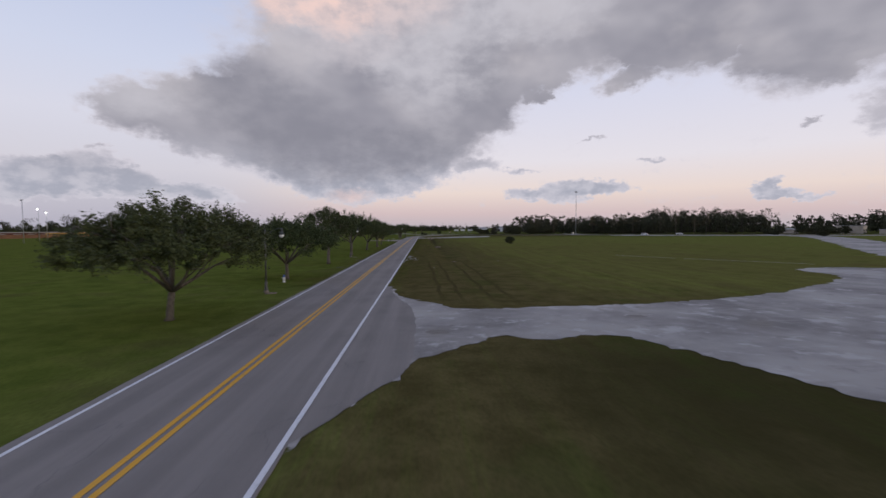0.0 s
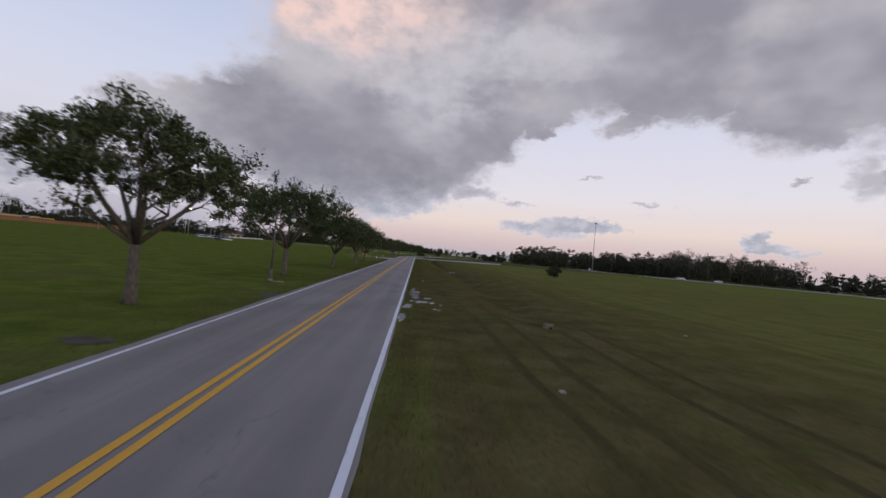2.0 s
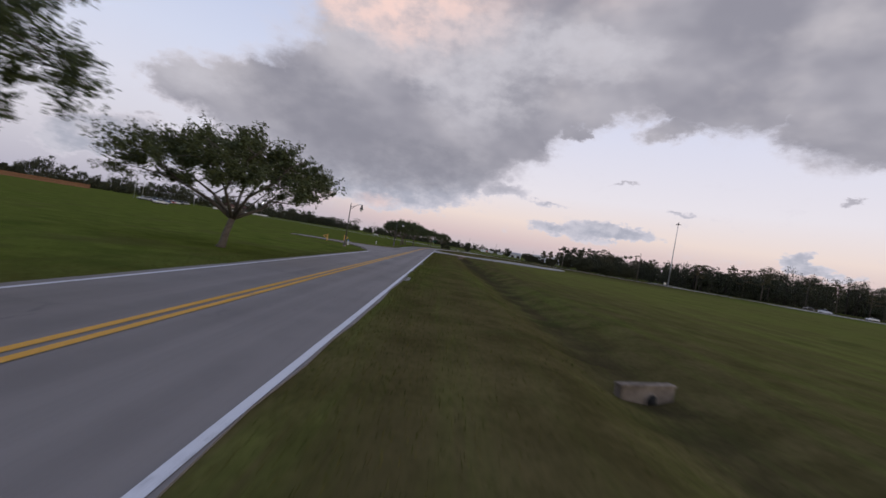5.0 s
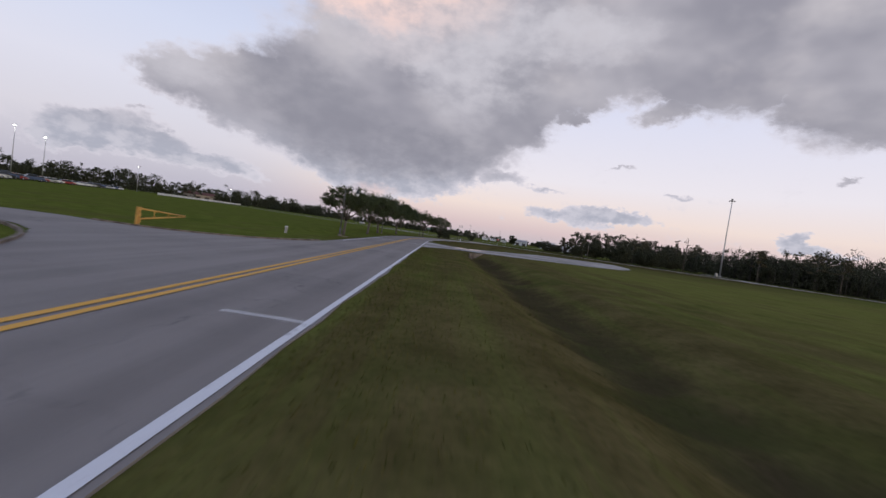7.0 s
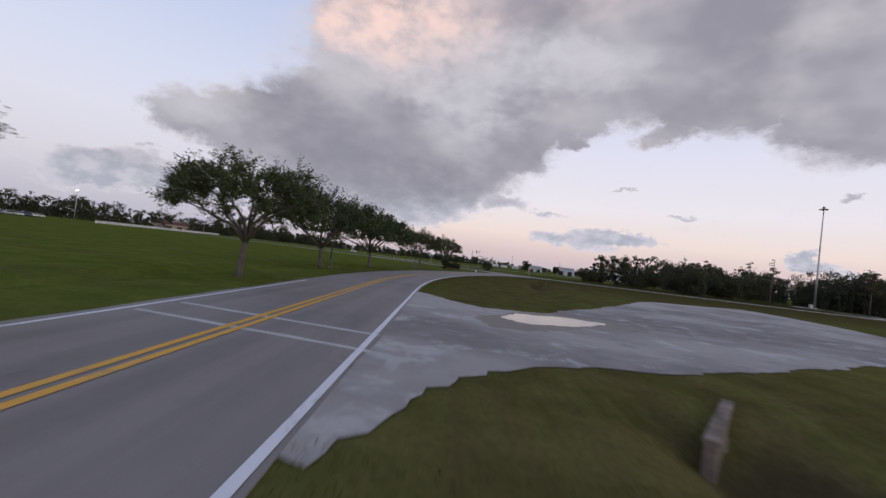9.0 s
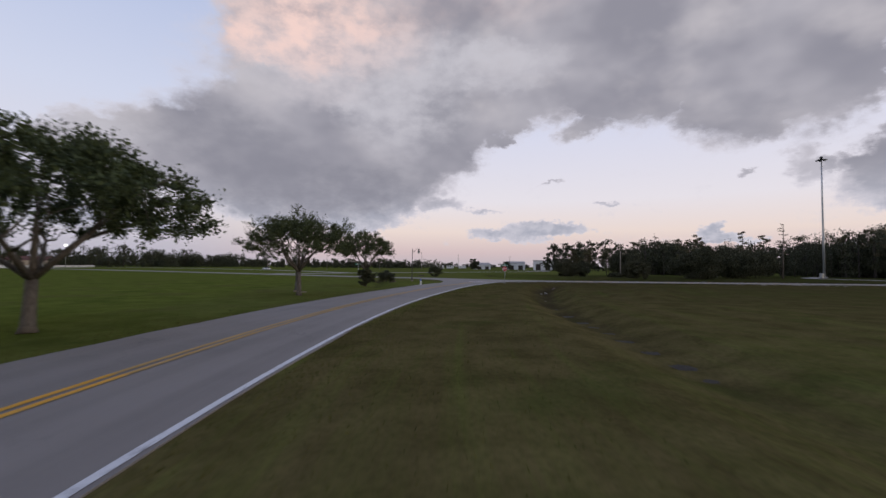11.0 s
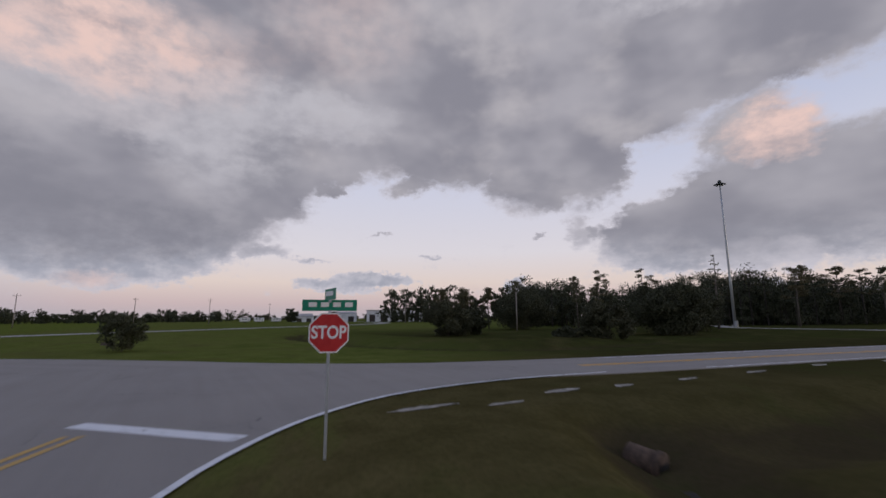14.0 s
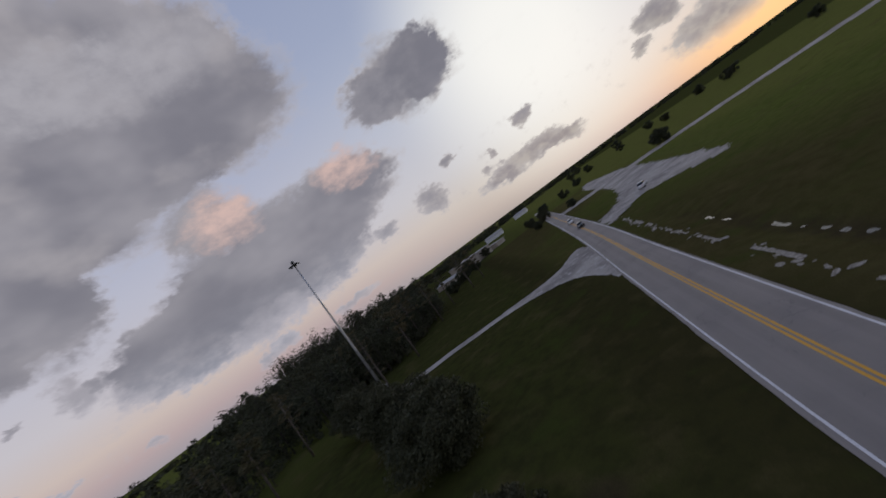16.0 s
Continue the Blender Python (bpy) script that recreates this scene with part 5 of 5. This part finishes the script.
def flood_pole(at, h, turn, label, lit=True):
    p = thing("floodlight_pole", label, "floodlight", "floodlights", pose(*at, 0, 0, turn))
    part("pole", tube([(0, 0, -.1), (0, 0, h)], [.16, .09], 8), "galvanised", p)
    part("cross_arm", box(3.0, .12, .12, (0, 0, h - .1), .02), "metal_dark", p)
    for x in (-1.2, 0, 1.2):
        f = part("luminaire", box(.75, .5, .28, (x, -.2, h), .05), "metal_dark", p)
        if lit:
            part("lens", box(.62, .40, .05, (x, -.22, h - .07), 0), "lamp_white", f, "lit white lens")
    return p


for x, y, h, lit in ((-133, 309, 16, True), (-150, 338, 16, True), (-156, 179, 17, False), (-180, 214, 15, True), (-183, 222, 14, True), (-150, 262, 15, True), (-172, 420, 14, True), (-168, 520, 12, True)):
    flood_pole((x, y, 0), h, -38, "lit sports floodlight on a tall pole" if lit else "unlit sports floodlight on a tall pole", lit)


def utility_pole(at, h, label, cross=True):
    p = thing("utility_pole", label, "utility pole", "utility poles", pose(*at, 0, 0, 30))
    part("pole", tube([(0, 0, -.2), (0, 0, h)], [.16, .10], 8), "wood_pole", p)
    if cross:
        part("cross_arm", box(2.0, .10, .12, (0, 0, h - .7), .01), "wood_pole", p)
        for x in (-.9, 0, .9):
            part("insulator", turned([(.03, h - .58), (.06, h - .52), (.04, h - .42)], 8, None, (x, 0, 0)), "metal_dark", p)
    return p


utility_pole((77.0, 390.7, 0), 7.6, "short bare wooden pole before the wood", False)
for az, d, h in ((-13.1, 205, 11), (-4.4, 230, 11.5), (2.4, 240, 12), (8.5, 300, 12), (16.4, 300, 11), (24.7, 230, 10), (-21, 230, 11)):
    utility_pole((17 + d * math.sin(radians(az)), 313 + d * math.cos(radians(az)), 0), h, "wooden utility pole beyond the field")


sign = thing("street_sign", "small green street name sign on a post", "road sign", "", pose(-4.1, 394.1, 0, 0, 0, -20))
part("post", box(.06, .06, 3.0, (0, 0, -.2), .006), "galvanised", sign)
plate = part("street_blade", box(2.0, .02, .42, (0, 0, 2.8), .004), "sign_green", sign, "green street name blade")
for i in range(4):
    part("bar", box(.28, .006, .14, (-.6 + i * .4, -.012, 2.94), 0), "sign_white", plate, "pale bar")

# ---------------------------------------------------------------- far things: cars, buildings, fences


def car(at, turn, paint, label, tall=1.0, group="cars in the car park"):
    """A parked car: body, glass house, four wheels, lamps."""
    c = thing("car", label, "car", group, pose(*at, 0, 0, turn))
    prof = [(-2.2, .32), (-2.25, .75), (-1.9, .90), (-1.45, .95), (1.15, .95), (2.0, .82), (2.22, .60), (2.2, .32)]
    bm = bmesh.new()
    l = [bm.verts.new((x, -.86, z * tall)) for x, z in prof]
    r = [bm.verts.new((x, .86, z * tall)) for x, z in prof]
    bm.faces.new(l)
    bm.faces.new(r[::-1])
    for i in range(len(prof)):
        bm.faces.new((l[i], r[i], r[(i + 1) % len(prof)], l[(i + 1) % len(prof)]))
    bmesh.ops.recalc_face_normals(bm, faces=bm.faces)
    bmesh.ops.bevel(bm, geom=list(bm.edges), offset=.06, segments=2, affect="EDGES")
    body = part("body", bm, paint, c)
    top = [(-1.75, .93), (-1.25, 1.40), (.25, 1.42), (1.05, .95)]
    bm = bmesh.new()
    l = [bm.verts.new((x, -.80 + .12 * (z > 1), z * tall)) for x, z in top]
    r = [bm.verts.new((x, .80 - .12 * (z > 1), z * tall)) for x, z in top]
    bm.faces.new(l)
    bm.faces.new(r[::-1])
    for i in range(4):
        bm.faces.new((l[i], r[i], r[(i + 1) % 4], l[(i + 1) % 4]))
    bmesh.ops.recalc_face_normals(bm, faces=bm.faces)
    part("windows", bm, "glass_dark", c, "dark car windows")
    part("roof", box(1.62, 1.36, .05, (-.5, 0, 1.405 * tall), .02), paint, c)
    for x in (-1.35, 1.35):
        for y in (-.80, .80):
            w = part("wheel", tube([(x, y - .1, .33), (x, y + .1, .33)], [.33, .33], 14), "tyre", c)
            part("rim", tube([(x, y - .11, .33), (x, y + .11, .33)], [.19, .19], 10), "galvanised", w)
    for y in (-.6, .6):
        part("headlight", box(.06, .36, .14, (2.17, y, .60 * tall), .02), "sign_white", body)
        part("tail_light", box(.06, .30, .14, (-2.2, y, .68 * tall), .02), "sign_red", body)
    return c


KINDS = [car((-90, 262, 0), 70, "car_white", "white parked car on grass", 1.0), car((-93, 266, 0), 70, "car_silver", "silver parked car on grass", 1.0),
         car((-96, 270, 0), 70, "car_black", "black parked car on grass", 1.05), car((-99, 274, 0), 70, "car_blue", "dark blue parked van on grass", 1.25),
         car((-102, 279, 0), 70, "car_red", "dark red parked car on grass", 1.0)]
rng = np.random.default_rng(5)
for i in range(34):
    s = i / 33
    row = i % 2
    x, y = -104 - 58 * s - row * 9 + rng.normal() * .5, 282 + 112 * s + row * 4 + rng.normal() * .5
    copy_thing(KINDS[int(rng.choice([0, 0, 1, 1, 2, 3, 4]))], pose(x, y, 0, 0, 0, 65 + rng.normal() * 6 + 180 * (rng.random() < .4)))
car((157, 295, .012), -40, "car_white", "white parked car with headlights on gravel", 1.2, "")
car((166, 313.0, .02), 169, "car_black", "dark car on the crossing road", 1.1, "")
car((190, 308.6, .02), 169, "car_white", "white car on the crossing road", 1.1, "")
car((-56, 490, 0), 140, "car_white", "white car on the far road", 1.0, "")


def building(name, label, at, turn, sx, sy, h, wall, roof, doors, pitched=0.0):
    b = thing(name, label, "building", "", pose(*at, 0, 0, turn))
    part("wall", box(sx, sy, h, (0, 0, -.1), .04), wall, b)
    if pitched:
        bm = bmesh.new()
        e = .6
        v = [bm.verts.new(p) for p in ((-sx / 2 - e, -sy / 2 - e, h - .1), (sx / 2 + e, -sy / 2 - e, h - .1), (sx / 2 + e, sy / 2 + e, h - .1), (-sx / 2 - e, sy / 2 + e, h - .1), (-sx / 2, 0, h + pitched), (sx / 2, 0, h + pitched))]
        for f in ((0, 1, 5, 4), (2, 3, 4, 5), (0, 4, 3), (1, 2, 5), (0, 3, 2, 1)):
            bm.faces.new([v[j] for j in f])
        bmesh.ops.recalc_face_normals(bm, faces=bm.faces)
        part("roof", bm, roof, b)
    else:
        part("roof", box(sx + .8, sy + .8, .45, (0, 0, h - .1), .05), roof, b)
    for i in range(doors):
        x = sx * ((i + .5) / doors - .5)
        d = part("door", box(sx / doors * .5, .12, h * .62, (x, -sy / 2 - .02, -.05), .02), "dark_opening", b)
        part("frame", box(sx / doors * .5 + .5, .10, .3, (x, -sy / 2 - .02, h * .62), .02), roof, d)
    return b


building("hall", "long beige hall with dark gate openings", (356, 342, 0), 40, 36, 16, 6.0, "wall_beige", "roof_grey", 4)
building("shed", "low grey-roofed shed beside the hall", (318, 360, 0), 40, 24, 10, 3.2, "wall_beige", "roof_grey", 3, 1.2)
building("shed", "low pale shed beside the hall", (366, 322, 0), 40, 22, 10, 3.0, "wall_beige", "roof_grey", 3)
building("warehouse", "white flat-roofed warehouse behind the field", (150, 622, 0), -20, 40, 18, 8.0, "wall_white", "roof_grey", 5)
building("warehouse", "white metal shed behind the field", (118, 640, 0), -10, 16, 12, 6.0, "wall_white", "roof_grey", 2, 1.5)
building("house", "small white house with a grey roof", (92, 660, 0), 0, 14, 10, 4.0, "wall_white", "roof_grey", 2, 2.2)
building("house", "red-roofed low building behind the fence", (-205, 545, 0), 72, 26, 12, 4.0, "wall_beige", "roof_red", 3, 2.4)
building("pavilion", "long low brick-red stand beside the sports field", (-262, 318, 0), 60, 60, 8, 3.2, "roof_red", "roof_grey", 8)
building("house", "pale roof far beyond the western field", (520, 300, 0), 80, 22, 12, 4.0, "wall_white", "roof_grey", 3, 2.0)
building("house", "pale house far along the crossing road", (640, 240, 0), 70, 20, 12, 4.5, "wall_white", "roof_grey", 3, 2.0)


def trailer(at, turn, label):
    t = thing("camper", label, "camper", "campers", pose(*at, 0, 0, turn))
    part("body", box(6.5, 2.4, 2.5, (0, 0, .6), .2), "wall_white", t)
    for x in (-1.8, .4):
        part("window", box(1.1, .06, .7, (x, -1.21, 1.9), .02), "glass_dark", t)
    part("door", box(.7, .06, 1.9, (2.2, -1.21, .75), .02), "roof_grey", t)
    for x in (-.6, .6):
        part("wheel", tube([(x, -1.15, .35), (x, 1.15, .35)], [.35, .35], 12), "tyre", t)
    return t


cmp = trailer((52, 655, 0), 10, "white camper trailer parked behind the field")
copy_thing(cmp, pose(62, 662, 0, 0, 0, -12))
copy_thing(cmp, pose(74, 664, 0, 0, 0, 4))


def bus(at, turn, label):
    b = thing("bus", label, "bus", "buses", pose(*at, 0, 0, turn))
    part("body", box(10.5, 2.5, 2.5, (0, 0, .5), .2), "bus_yellow", b)
    part("bonnet", box(1.4, 2.2, 1.2, (5.9, 0, .5), .15), "bus_yellow", b)
    for i in range(9):
        part("window", box(.8, 2.54, .65, (-4.4 + i * 1.05, 0, 1.95), .02), "glass_dark", b)
    for x in (-3.2, 4.6):
        part("wheel", tube([(x, -1.15, .5), (x, 1.15, .5)], [.5, .5], 12), "tyre", b)
    return b


bs = bus((-236, 292, 0), 55, "yellow school bus parked at the field's edge")
copy_thing(bs, pose(-228, 304, 0, 0, 0, 55))
copy_thing(bs, pose(-220, 316, 0, 0, 0, 55))


def fence(line, h, step, mat, name, label):
    """Posts with boards between them."""
    f = thing(name, label, "fence")
    pts = spline(line, step)
    for p, q in zip(pts, pts[1:]):
        d = math.degrees(math.atan2(q[1] - p[1], q[0] - p[0]))
        ln = float(np.linalg.norm(q - p))
        part("post", box(.12, .12, h + .2, (p[0], p[1], -.1), .01), mat, f)
        for z in (.15, .55, .95) if h < 1.8 else (.2, .9, 1.6):
            bm = box(ln, .05, .30 if h < 1.8 else .62, (0, 0, 0), 0)
            bmesh.ops.transform(bm, matrix=pose((p[0] + q[0]) / 2, (p[1] + q[1]) / 2, z, 0, 0, d), verts=bm.verts)
            part("board", bm, mat, f)
    return f


fence([(-152, 408), (-164, 470), (-178, 560)], 1.3, 7.0, "wall_white", "board_fence", "long white board fence beyond the field")
fence([(-232, 250), (-214, 300), (-188, 352)], 2.2, 7.0, "rust", "screen_fence", "rust-red screen fence at the field's edge")

# grass blades along the road and the lots
rng = np.random.default_rng(12)
n = 90000
bx = np.concatenate([.22 + rng.gamma(1.3, 1.1, n // 2), rng.uniform(.3, 9, n // 4), -7.15 - rng.gamma(1.3, .8, n - n // 2 - n // 4)])
by = rng.uniform(42, 226, n)
late = rng.random(n) < .22
by[late] = rng.uniform(250, 320, late.sum())
by[bx > 0] = by[bx > 0]
shift = np.where(by > 250, 160 - np.sqrt(np.maximum(160.0 ** 2 - (by - 250) ** 2, 1)), 0)
bx = bx + shift
ok = ~((bx < -6) & (by > 175) & (by < 212))
bx, by = bx[ok], by[ok]
bz = ground_z(bx, by)
m = len(bx)
ang, ht, wd = rng.uniform(0, 6.28, m), rng.uniform(.03, .11, m) * (1 + .6 * (rng.random(m) < .1)), rng.uniform(.006, .014, m)
dx, dy = np.cos(ang) * wd, np.sin(ang) * wd
lean = rng.normal(size=(m, 2)) * .03
v = np.stack([np.c_[bx - dx, by - dy, bz - .01], np.c_[bx + dx, by + dy, bz - .01], np.c_[bx + lean[:, 0], by + lean[:, 1], bz + ht]], 1).reshape(-1, 3)
material("blade", leaf_look((.040, .052, .012), (.115, .105, .036)), 0.9, 0.0, 0.0)
tagged(new("grass_blades", mesh_of("grass_blades", v.tolist(), np.arange(3 * m).reshape(-1, 3).tolist(), "blade")), "short grass blades along the road's edge", "grass", kind="stuff")
